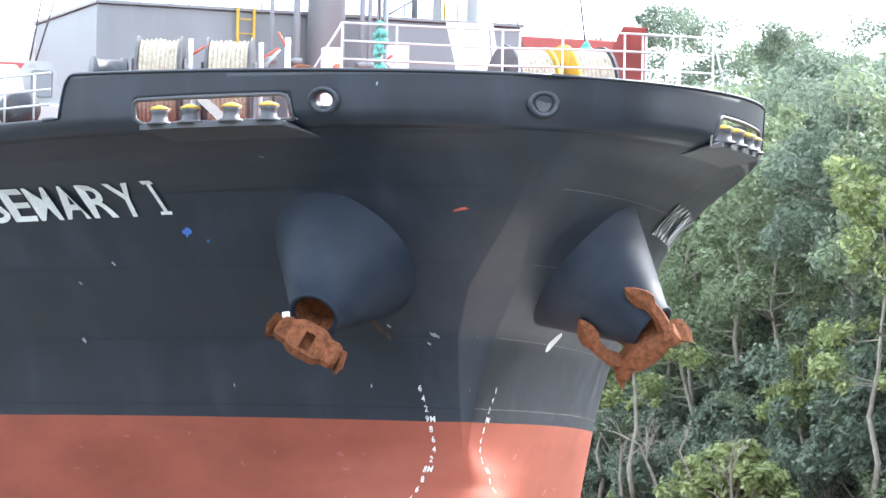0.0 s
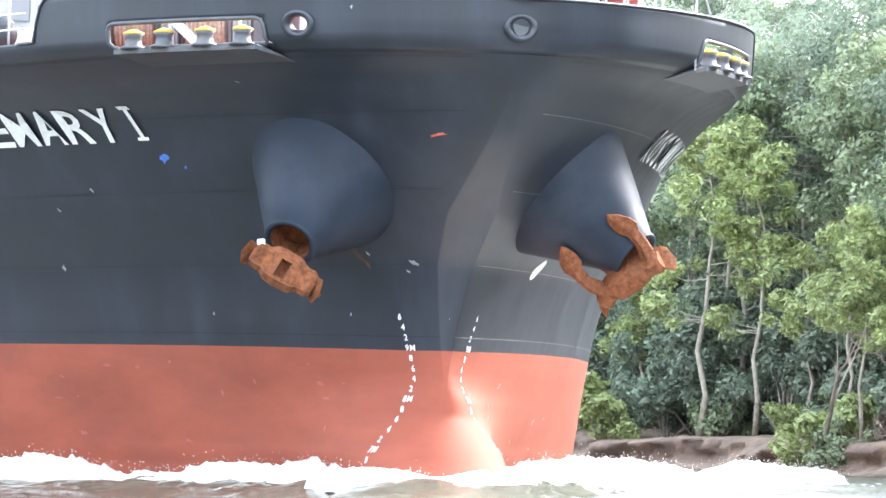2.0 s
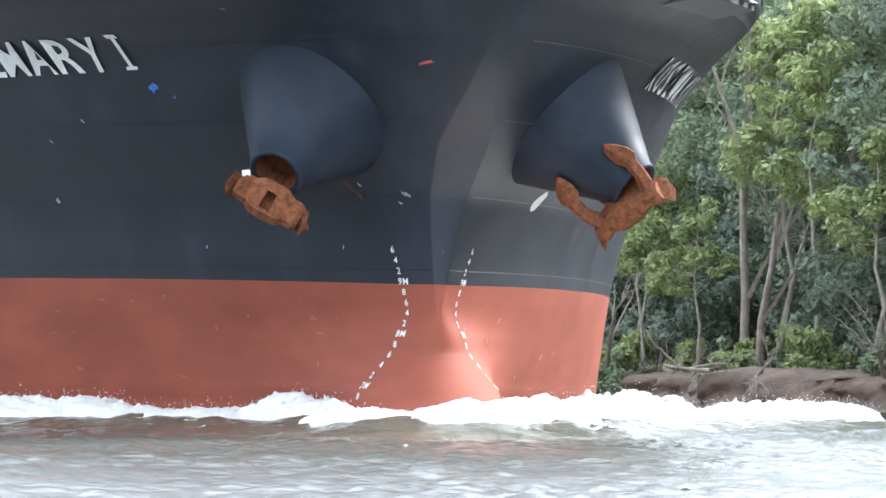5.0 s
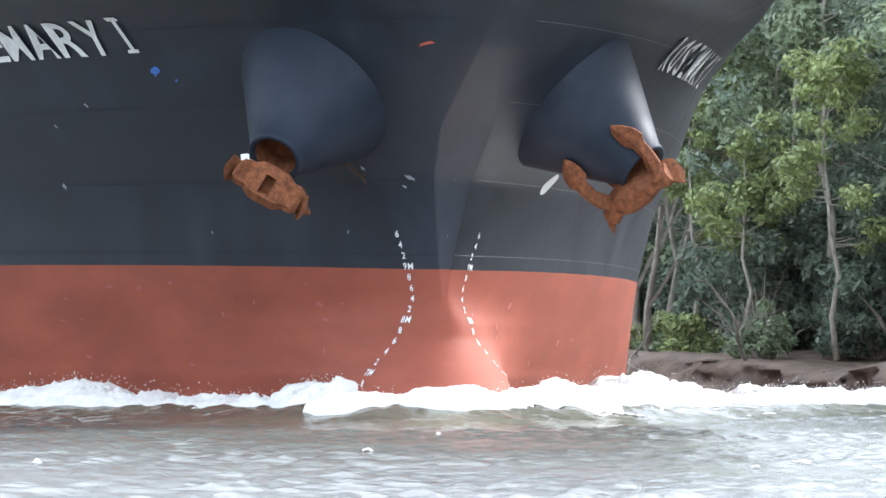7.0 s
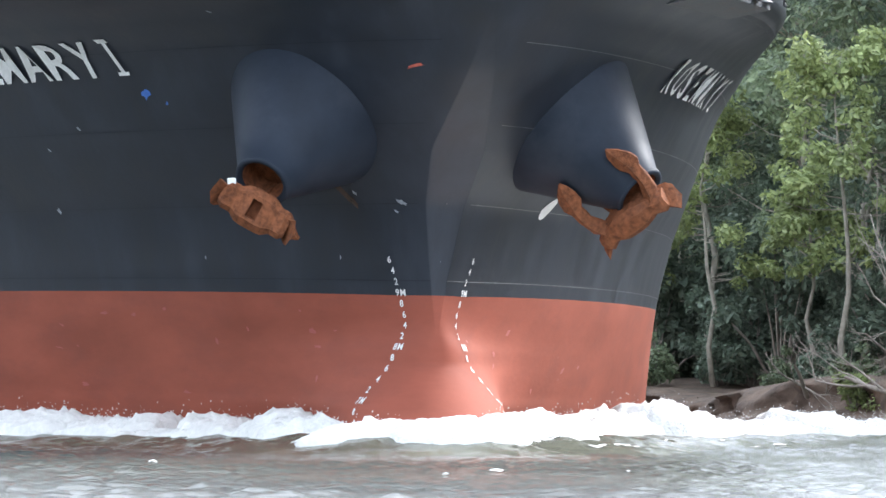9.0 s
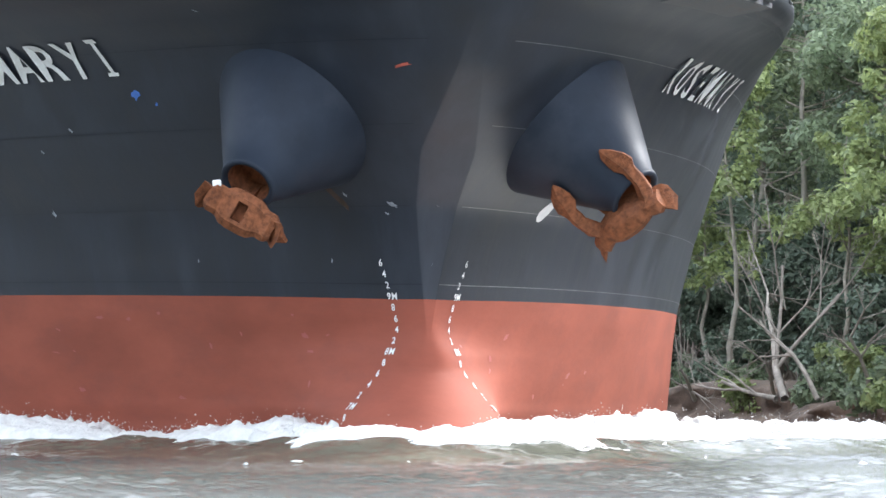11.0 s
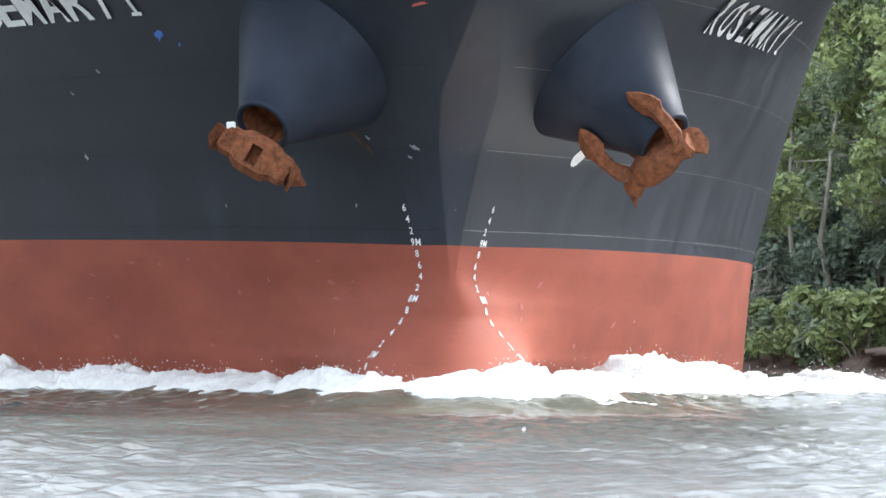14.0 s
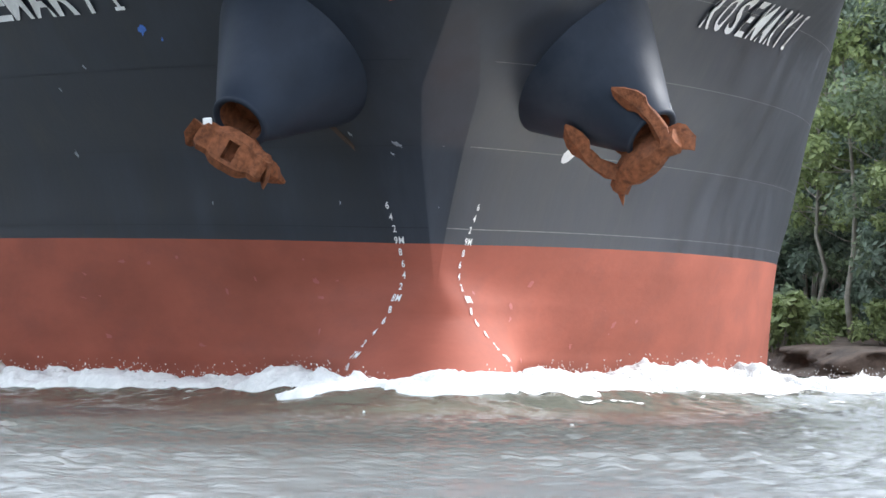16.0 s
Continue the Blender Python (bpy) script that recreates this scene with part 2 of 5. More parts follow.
def half_breadth(x, z):
    stem, nose, bm, run, full, ease, bulb, k, back, cut = form(z)
    d = stem - x
    u = min(max(d / run, 0.0), 1.0)
    b = bm * (1 - (1 - u) ** ease) ** (1 / full) if d > 0 else 0.0
    if k > 0.001 and d < back:
        b = k * min(max((d - cut) / (back - cut), 0.0), 1.0) ** 0.25
    if bulb > 0:
        e = min(max((nose - cut - x) / 3.0, 0.0), 1.0)
        w = bulb * math.sqrt(max(0.0, 1 - (1 - e) ** 2))
        b = (b ** 3 + w ** 3) ** (1 / 3)
    return b


def hull_point(x, z, side=-1, off=0.0):
    """A point of the shell, off metres proud of it. side: -1 starboard, 1 port."""
    e = 0.02
    b = half_breadth(x, z)
    p = Vector((x, side * b, z))
    if off:
        gx = (half_breadth(x + e, z) - half_breadth(x - e, z)) / (2 * e)
        gz = (half_breadth(x, z + e) - half_breadth(x, z - e)) / (2 * e)
        p += Vector((-gx, side, -gz)).normalized() * off
    return p


def sheer(x):
    return 6.5 + 0.03 * min(max(4.8 - x, 0), 9)


def paint_line(x):
    """How much the paint line rises towards the stern."""
    return 0.13 * (1 - math.exp(min(0.0, x) / 5))


def shell(zs, aft, n=90, top=None):
    """Rows of shell points from starboard aft round the stem to port aft; top gives the height of the last row."""
    verts, faces = [], []
    for k, z in enumerate(zs):
        nose = stem_x(z)[1]
        for j in range(2 * n + 1):
            a, c = (j - n) / n, abs(j - n)
            edge = max(0.02, stem_plate(z)[1] - stem_plate(z)[2])
            d = edge * (c / 8) ** 2 if c <= 8 else edge + ((c - 8) / (n - 8)) ** 2.2 * (nose - edge - aft)
            x = nose - d
            zz = (min(z, sheer(x)) if top else z) + paint_line(x) * max(0.0, 1 - abs(z) / 1.5)
            verts.append((x, (1 if a > 0 else -1) * half_breadth(x, zz) if j != n else 0.0, zz))
    w = 2 * n + 1
    for k in range(len(zs) - 1):
        for j in range(w - 1):
            faces.append((k * w + j, k * w + j + 1, (k + 1) * w + j + 1, (k + 1) * w + j))
    return verts, faces


AFT = -78.0
ship = empty("cargo_ship", "cargo ship under way with black hull and red bottom", "ship")

# ---- hull plating ----
v, f = shell([-4.5 + 0.25 * k for k in range(8)] + [-2.52 + 0.07 * k for k in range(37)], AFT, 110)
hull_bottom = put("hull_bottom", mesh_of("hull_bottom", v, f, RED, True), ship, None, "red antifouling paint on the bottom plating")
v, f = shell([0.0 + 0.14 * k for k in range(40)], AFT)
hull_side = put("hull_side", mesh_of("hull_side", v, f, BLACK, True), ship, None, "black painted side plating with scuffs")
BREAK, ZB, DECK = -2.2, 5.46, 5.5
OPEN = (-0.65, 2.4, 5.62, 6.1)
EYE_S, EYE_C = (2.91, 5.97), (4.6, 5.95)


def bulwark_top(x):
    """The rail's height; it drops in a hollow curve to the open deck edge."""
    low = 5.86
    if x >= BREAK:
        return sheer(x)
    e = min(1.0, (BREAK - x) / 0.42)
    return max(low, sheer(x) - (sheer(x) - low) * (1 - math.sqrt(max(0.0, 1 - e * e))))


def bulwark():
    cuts = [OPEN[0], OPEN[1], EYE_S[0] - 0.13, EYE_S[0] + 0.13]
    xs = [4.85 - 4.85 * (k / 40) ** 2 for k in range(40)] + [-0.12 * k for k in range(36)] + [-4.3 - 1.5 * k for k in range(50)]
    xs = sorted([x for x in xs if min(abs(x - c) for c in cuts) > 0.04] + cuts, reverse=True)
    zs = [ZB, 5.55, OPEN[2], 5.72, 5.82, 5.86, 5.92, 6.02, OPEN[3], 6.2, 6.32, 6.44, 6.6, 6.75, 6.95]
    verts, index, faces = [], {}, []
    for side in (-1, 1):
        for i, x in enumerate(xs):
            for k, z in enumerate(zs):
                zz = min(z, bulwark_top(x))
                nx = min(x, stem_x(zz)[0])
                index[side, i, k] = len(verts)
                verts.append((nx, side * half_breadth(nx, zz), zz))
        for i in range(len(xs) - 1):
            for k in range(len(zs) - 1):
                cx, cz = (xs[i] + xs[i + 1]) / 2, (zs[k] + zs[k + 1]) / 2
                if OPEN[0] < cx < OPEN[1] and OPEN[2] < cz < OPEN[3]:
                    continue
                if side < 0 and abs(cx - EYE_S[0]) < 0.13 and 5.86 < cz < OPEN[3]:
                    continue
                q = [index[side, i, k], index[side, i + 1, k], index[side, i + 1, k + 1], index[side, i, k + 1]]
                if len({tuple(verts[j]) for j in q}) >= 3:
                    faces.append(q if side > 0 else q[::-1])
    me = mesh_of("bulwark", verts, faces, BLACK, True)
    bm = bmesh.new()
    bm.from_mesh(me)
    bmesh.ops.remove_doubles(bm, verts=bm.verts, dist=0.0015)
    bm.to_mesh(me)
    bm.free()
    ob = put("bulwark", me, ship, None, "black bulwark plating round the bow")
    md = ob.modifiers.new("plate", "SOLIDIFY")
    md.thickness, md.offset = 0.03, -1
    pts = [hull_point(x, bulwark_top(x) - 0.01, -1) for x in [-3.17 + 0.12 * k for k in range(67)]]
    for side in (-1, 1):
        bm = bmesh.new()
        add_tube(bm, [Vector((p.x, -side * p.y, p.z)) for p in pts], 0.035, 8)
        part("rail_cap", bm, BLACK, ob, "", True)


bulwark()

# forecastle deck, open deck edge aft
bm = bmesh.new()
xs = [4.3 - 0.5 * k for k in range(17)] + [-6 - 4 * k for k in range(18)]
rows = [(bm.verts.new((x, -half_breadth(x, DECK) + 0.05, DECK)), bm.verts.new((x, half_breadth(x, DECK) - 0.05, DECK))) for x in xs]
for a, b in zip(rows, rows[1:]):
    bm.faces.new((a[0], a[1], b[1], b[0]))
part("deck_plating", bm, DECKRED, ship, "dull red painted steel deck")


# ---- seams, scuffs and paint marks on the shell ----
def hull_strip(name, z, side, x0, x1, h, mat, off=0.006, step=0.15):
    n = max(2, int(abs(x1 - x0) / step))
    verts, faces = [], []
    for k in range(n + 1):
        x = x0 + (x1 - x0) * k / n
        zl = z + paint_line(x) * max(0.0, 1 - abs(z) / 1.5)
        verts += [hull_point(x, zl - h / 2, side, off), hull_point(x, zl + h / 2, side, off)]
    for k in range(n):
        faces.append((2 * k, 2 * k + 2, 2 * k + 3, 2 * k + 1))
    return put(name, mesh_of(name, verts, faces, mat), hull_side)


# seams are paler on port than on starboard
for side in (-1, 1):
    hull_strip("weld_seam", 0.27, side, 0.5, -30, 0.016, PALE_SEAM if side > 0 else SEAM)
    for z, x0 in ((1.66, 0.95), (3.05, 2.1), (4.45, 3.5)):
        hull_strip("weld_seam", z, side, x0, -30, 0.012, SEAM if side < 0 else PALE_SEAM)
    hull_strip("weld_seam", 5.4, side, 4.3, -30, 0.018, SEAM)


def hull_patch(name, x, z, side, w, h, mat, seed, tilt=0.0, host=None, n=11, rag=0.55):
    """A small ragged mark lying on the plating."""
    rng = random.Random(seed)
    e = 0.05
    g = (half_breadth(x - e, z) - half_breadth(x + e, z)) / (2 * e)
    verts = [hull_point(x, z, side, 0.009)]
    for k in range(n):
        a, r = 2 * math.pi * k / n, rng.uniform(1 - rag, 1 + 0.2 * rag)
        u, t = math.cos(a) * w / 2 * r, math.sin(a) * h / 2 * r
        u, t = u * math.cos(tilt) - t * math.sin(tilt), u * math.sin(tilt) + t * math.cos(tilt)
        verts.append(hull_point(x - u / math.sqrt(1 + g * g), z + t, side, 0.009))
    return put(name, mesh_of(name, verts, [(0, 1 + k, 1 + (k + 1) % n) for k in range(n)], mat), host or hull_side)


hull_patch("blue_smear", -2.56, 3.7, -1, 0.34, 0.2, BLUE, 1, -0.5)
hull_patch("blue_smear", -2.2, 3.52, -1, 0.1, 0.06, BLUE, 2, -0.5)
hull_patch("red_scratch", 2.9, 4.02, -1, 0.55, 0.06, SCRATCH, 3, -0.15)
hull_patch("rust_streak", -0.25, 1.84, -1, 0.2, 0.6, STREAK, 4, -0.3, n=18, rag=0.35)
for k, (x, z, w, h) in enumerate(((-4.85, 3.14, 0.1, 0.08), (-6.07, 2.78, 0.1, 0.08), (-7.04, 1.65, 0.12, 0.16), (0.52, 5.02, 0.08, 0.06), (0.58, 1.68, 0.2, 0.12),
                                  (0.4, 1.52, 0.1, 0.06), (0.62, 0.62, 0.1, 0.05), (-0.06, 1.86, 0.08, 0.1), (-0.9, 0.7, 0.05, 0.12), (-3.74, 0.71, 0.05, 0.1)  , (3.6, 6.28, 0.05, 0.1))):
    hull_patch("paint_chip", x, z, -1, w, h, CHALK, 20 + k, 0.4)
hull_patch("white_paint_block", -1.84, 1.72, 1, 0.5, 0.42, WHITE, 8, 0.1, n=12, rag=0.08)
hull_patch("drain_hole", -12.35, 0.42, 1, 0.16, 0.14, DARK, 9)
rng = random.Random(5)
for k in range(26):
    side = rng.choice((-1, 1))
    hull_patch("scuff", rng.uniform(-9, 0), rng.uniform(-2.2, -0.2), side, rng.uniform(0.05, 0.3), rng.uniform(0.03, 0.16), DECKRED, 60 + k, rng.uniform(-0.3, 0.3), hull_bottom)


def text_mesh(body, size):
    if body == "I":
        h, w, t = 0.72 * size, 0.2 * size, 0.07 * size
        co = [Vector(p) for p in ((-w, 0, 0), (w, 0, 0), (w, t, 0), (-w, t, 0), (-t, t, 0), (t, t, 0), (t, h - t, 0), (-t, h - t, 0), (-w, h - t, 0), (w, h - t, 0), (w, h, 0), (-w, h, 0))]
        return co, [(0, 1, 2, 3), (4, 5, 6, 7), (8, 9, 10, 11)]
    c = bpy.data.curves.new("lettering", "FONT")
    c.body, c.size, c.resolution_u, c.offset = body, size, 3, 0.016 * size
    ob = bpy.data.objects.new("lettering", c)
    me = bpy.data.meshes.new_from_object(ob)
    co = [w.co.copy() for w in me.vertices]
    fs = [tuple(p.vertices) for p in me.polygons]
    bpy.data.objects.remove(ob)
    bpy.data.meshes.remove(me)
    return co, fs


def letter_on_hull(ch, size, wide, x0, z0, side, sign, host, name="letter", fit=0.0):
    """One character laid on the shell: x0, z0 its lower corner; sign: reading runs aft (1) or forward (-1); fit: its width."""
    co, fs = text_mesh(ch, size)
    left = min(p.x for p in co)
    wd = max(p.x for p in co) - left
    if fit:
        wide = fit / wd
    e = 0.1
    g = (half_breadth(x0 - e, z0) - half_breadth(x0 + e, z0)) / (2 * e)
    gz = (half_breadth(x0, z0 + e) - half_breadth(x0, z0 - e)) / (2 * e)
    verts = []
    for p in co:
        u = (p.x - left) * wide
        verts.append(hull_point(x0 - sign * u / math.sqrt(1 + g * g) + g * gz / (1 + g * g) * p.y, z0 + p.y, side, 0.02))
    put(name, mesh_of(name, verts, fs, WHITE), host)
    return wd * wide


NAME, CAP, NAME_X, NAME_Z = "ROSEMARY I", 0.9, -2.62, 4.05
for side in (-1, 1):
    x, wide = (NAME_X, 1.3) if side < 0 else (NAME_X + 0.4, 1.16)
    for ch in (NAME if side > 0 else NAME[::-1]):
        g = (half_breadth(x - 0.1, NAME_Z) - half_breadth(x + 0.1, NAME_Z)) / 0.2
        run = math.sqrt(1 + g * g)
        wd, gap = {" ": (0.2, 0.0), "I": (0.24, 0.1)}.get(ch, (0.56, 0.09) if side < 0 else (0.47, 0.18))
        wd, gap = wd * wide, gap * wide
        if ch != " ":
            letter_on_hull(ch, CAP, 1.0, x if side > 0 else x - wd / run, NAME_Z, side, side, hull_side, fit=wd)
        x -= (wd + gap) / run
marks = []
for k in range(15):
    val = 96 - 2 * k
    marks.append((str(val // 10) + "M" if val % 10 == 0 else str(val % 10), (val - 90) / 10))
for side in (-1, 1):
    for txt, z in marks:
        host = hull_side if z >= 0 else hull_bottom
        g = abs(half_breadth(-0.1, z) - half_breadth(0.1, z)) / 0.2
        x = (0.04 if len(txt) == 1 else 0.06) if side > 0 else (-0.07 if len(txt) == 1 else -0.09)
        for ch in txt:
            wd = letter_on_hull(ch, 0.17, 1.0, x, z, side, 1 if side > 0 else -1, host, "draught_mark")
            x -= (1 if side > 0 else -1) * (wd + 0.025) / math.sqrt(1 + g * g)


# ---- mooring openings, chocks ----
def frame_at(x, z, side):
    """Axes on the shell: along (aft), up, out."""
    p = hull_point(x, z, side)
    out = (hull_point(x, z, side, 0.1) - p).normalized()
    al = (hull_point(x - 0.1, z, side) - hull_point(x + 0.1, z, side)).normalized()
    return p, al, out


def mooring_opening(side):
    x0, x1, z0, z1 = OPEN
    loop = []
    r = 0.12
    for k in range(13):
        loop.append((x0 + r + (x1 - x0 - 2 * r) * k / 12, z0))
    loop += [(x1 - r * 0.3, z0 + r * 0.3), (x1, z0 + r), (x1, z1 - r), (x1 - r * 0.3, z1 - r * 0.3)]
    for k in range(13):
        loop.append((x1 - r - (x1 - x0 - 2 * r) * k / 12, z1))
    loop += [(x0 + r * 0.3, z1 - r * 0.3), (x0, z1 - r), (x0, z0 + r), (x0 + r * 0.3, z0 + r * 0.3), (x0 + r, z0)]
    bm = bmesh.new()
    add_tube(bm, [hull_point(x, z, side, 0.0) for x, z in loop], 0.045, 8, False)
    fr = part("mooring_opening", bm, DARK, ship, "rounded steel frame of a mooring opening with rollers", True)
    # sill standing out from the shell, with a sloping bracket below
    bm = bmesh.new()
    ring = []
    n = 14
    for k in range(n + 1):
        x = x0 + 0.12 + (x1 - x0 - 0.32) * k / n
        top, low = hull_point(x, z0 - 0.02, side), hull_point(x, z0 - 0.3, side)
        _, al, out = frame_at(x, z0, side)
        out = Vector((out.x, out.y, 0)).normalized()
        ring.append([bm.verts.new(top - out * 0.25), bm.verts.new(top + out * 0.24), bm.verts.new(top + out * 0.24 - Vector((0, 0, 0.09))), bm.verts.new(low)])
    for a, b in zip(ring, ring[1:]):
        for q in range(3):
            bm.faces.new((a[q], b[q], b[q + 1], a[q + 1]))
    bm.faces.new(ring[0])
    bm.faces.new(ring[-1][::-1])
    part("sill", bm, DARK, fr, "rust-stained sill with a bracket under it")
    for x in (-0.15, 0.5, 1.3, 1.95):
        p, al, out = frame_at(x, z0, side)
        base = p + Vector((out.x, out.y, 0)).normalized() * 0.1
        bm = bmesh.new()
        add_tube(bm, [base + Vector((0, 0, h)) for h in (-0.02, 0.02, 0.05, 0.2, 0.26)], [0.26, 0.25, 0.17, 0.15, 0.2], 16)
        part("roller", bm, DARK, fr, "dark guide roller", True)
        bm = bmesh.new()
        add_tube(bm, [base + Vector((0, 0, h)) for h in (0.26, 0.29, 0.34, 0.36)], [0.2, 0.21, 0.1, 0.03], 16)
        part("roller_cap", bm, YELLOW, fr, "worn yellow roller cap", True)
    for x in (0.9,):
        p, al, out = frame_at(x, z0, side)
        bm = bmesh.new()
        a, b = hull_point(x + 0.12, z0, side), hull_point(x - 0.2, z1, side)
        ins = -Vector((out.x, out.y, 0)).normalized()
        w = [bm.verts.new(q) for q in (a, a + ins * 0.5, b + ins * 0.5, b)]
        bm.faces.new(w)
        bmesh.ops.solidify(bm, geom=bm.faces[:], thickness=0.05)
        part("divider", bm, DARK, fr)


mooring_opening(-1)
mooring_opening(1)


def chock(x, z, side, label, centre=False):
    p, al, out = (Vector((x, -0.1, z)), Vector((0, -1, 0)), Vector((1, 0, 0))) if centre else frame_at(x, z, side)
    up = out.cross(al).normalized()
    if up.z < 0:
        up = -up
    bm = bmesh.new()
    n, rings = 28, []
    for rad, o in ((0.30, -0.01), (0.29, 0.05), (0.25, 0.075), (0.2, 0.06), (0.155, 0.0), (0.145, -0.12)):
        rings.append([bm.verts.new(p + al * math.cos(a) * rad * 1.12 + up * math.sin(a) * rad * 0.9 + out * o) for a in [2 * math.pi * k / n for k in range(n)]])
    for a, b in zip(rings, rings[1:]):
        for k in range(n):
            bm.faces.new((a[k], a[(k + 1) % n], b[(k + 1) % n], b[k]))
    return part("panama_chock", bm, BLACK, ship, label, True)


chock(*EYE_S, -1, "oval cast steel chock through the bulwark")
c = chock(*EYE_C, 1, "oval cast steel chock on the stem", True)
p, al, out = Vector((EYE_C[0], -0.1, EYE_C[1])), Vector((0, -1, 0)), Vector((1, 0, 0))
# no hole is cut at the stem: a dark disc stands for its shade
bm = bmesh.new()
add_tube(bm, [p - out * 0.02, p + out * 0.012], [0.16, 0.15], 20)
part("chock_shadow_plate", bm, DARK, c, "dark disc standing for the shade inside the uncut chock hole")

# ---- hawse bolsters and anchors ----
MOUTH, AXIS = Vector((1.42, -3.52, 1.94)), Vector((-0.64, 0.61, 0.71)).normalized()


def bolster(side):
    m, a = MOUTH * 1, AXIS * 1
    m.y *= -side
    a.y *= -side
    prof = [(0.16, 0.395), (0.04, 0.4), (-0.01, 0.425), (-0.03, 0.47), (-0.01, 0.515), (0.04, 0.53), (0.08, 0.51), (0.6, 0.79), (1.2, 1.11), (2.0, 1.54), (3.4, 2.2)]
    o = a.orthogonal().normalized()
    q = a.cross(o)
    bm = bmesh.new()
    rings = [[bm.verts.new(m + a * h + (o * math.cos(w) + q * math.sin(w)) * r) for w in [math.pi * k / 32 for k in range(64)]] for h, r in prof]
    for lo, hi in zip(rings, rings[1:]):
        for k in range(64):
            bm.faces.new((lo[k], lo[(k + 1) % 64], hi[(k + 1) % 64], hi[k]))
    bmesh.ops.recalc_face_normals(bm, faces=bm.faces)
    b = part("hawse_bolster", bm, CONE, ship, "dark conical hawse bolster worn at the lip", True)
    bm = bmesh.new()
    add_tube(bm, [m + a * 0.48, m + a * 0.5], [0.42, 0.42], 20)
    part("pipe_throat", bm, RUST, b, "rusty throat of the hawse pipe")
    bm = bmesh.new()
    add_tube(bm, [m + a * 0.03, m + a * 0.2, m + a * 0.47], [0.396, 0.385, 0.37], 32, False)
    part("pipe_lining", bm, RUST, b, "rusty lining of the hawse pipe", True)
    return b, m, a


bolster(-1)
bolp, mp, ap = bolster(1)
bm = bmesh.new()
add_tube(bm, [(0.98, 3.80, 2.30), (0.98, 3.86, 2.38), (1.0, 3.86, 2.5)], [0.05, 0.09, 0.04], 10)
part("pad_eye", bm, PALE, bolp, "small pale lug on the lip", True)


def roughen(bm):
    """Cast and corroded faces: finer, uneven."""
    bmesh.ops.subdivide_edges(bm, edges=bm.edges[:], cuts=2, use_grid_fill=True)
    bm.normal_update()
    for w in bm.verts:
        w.co += w.normal * (0.013 * noise.noise(w.co * 5.0) + 0.007 * noise.noise(w.co * 15.0))


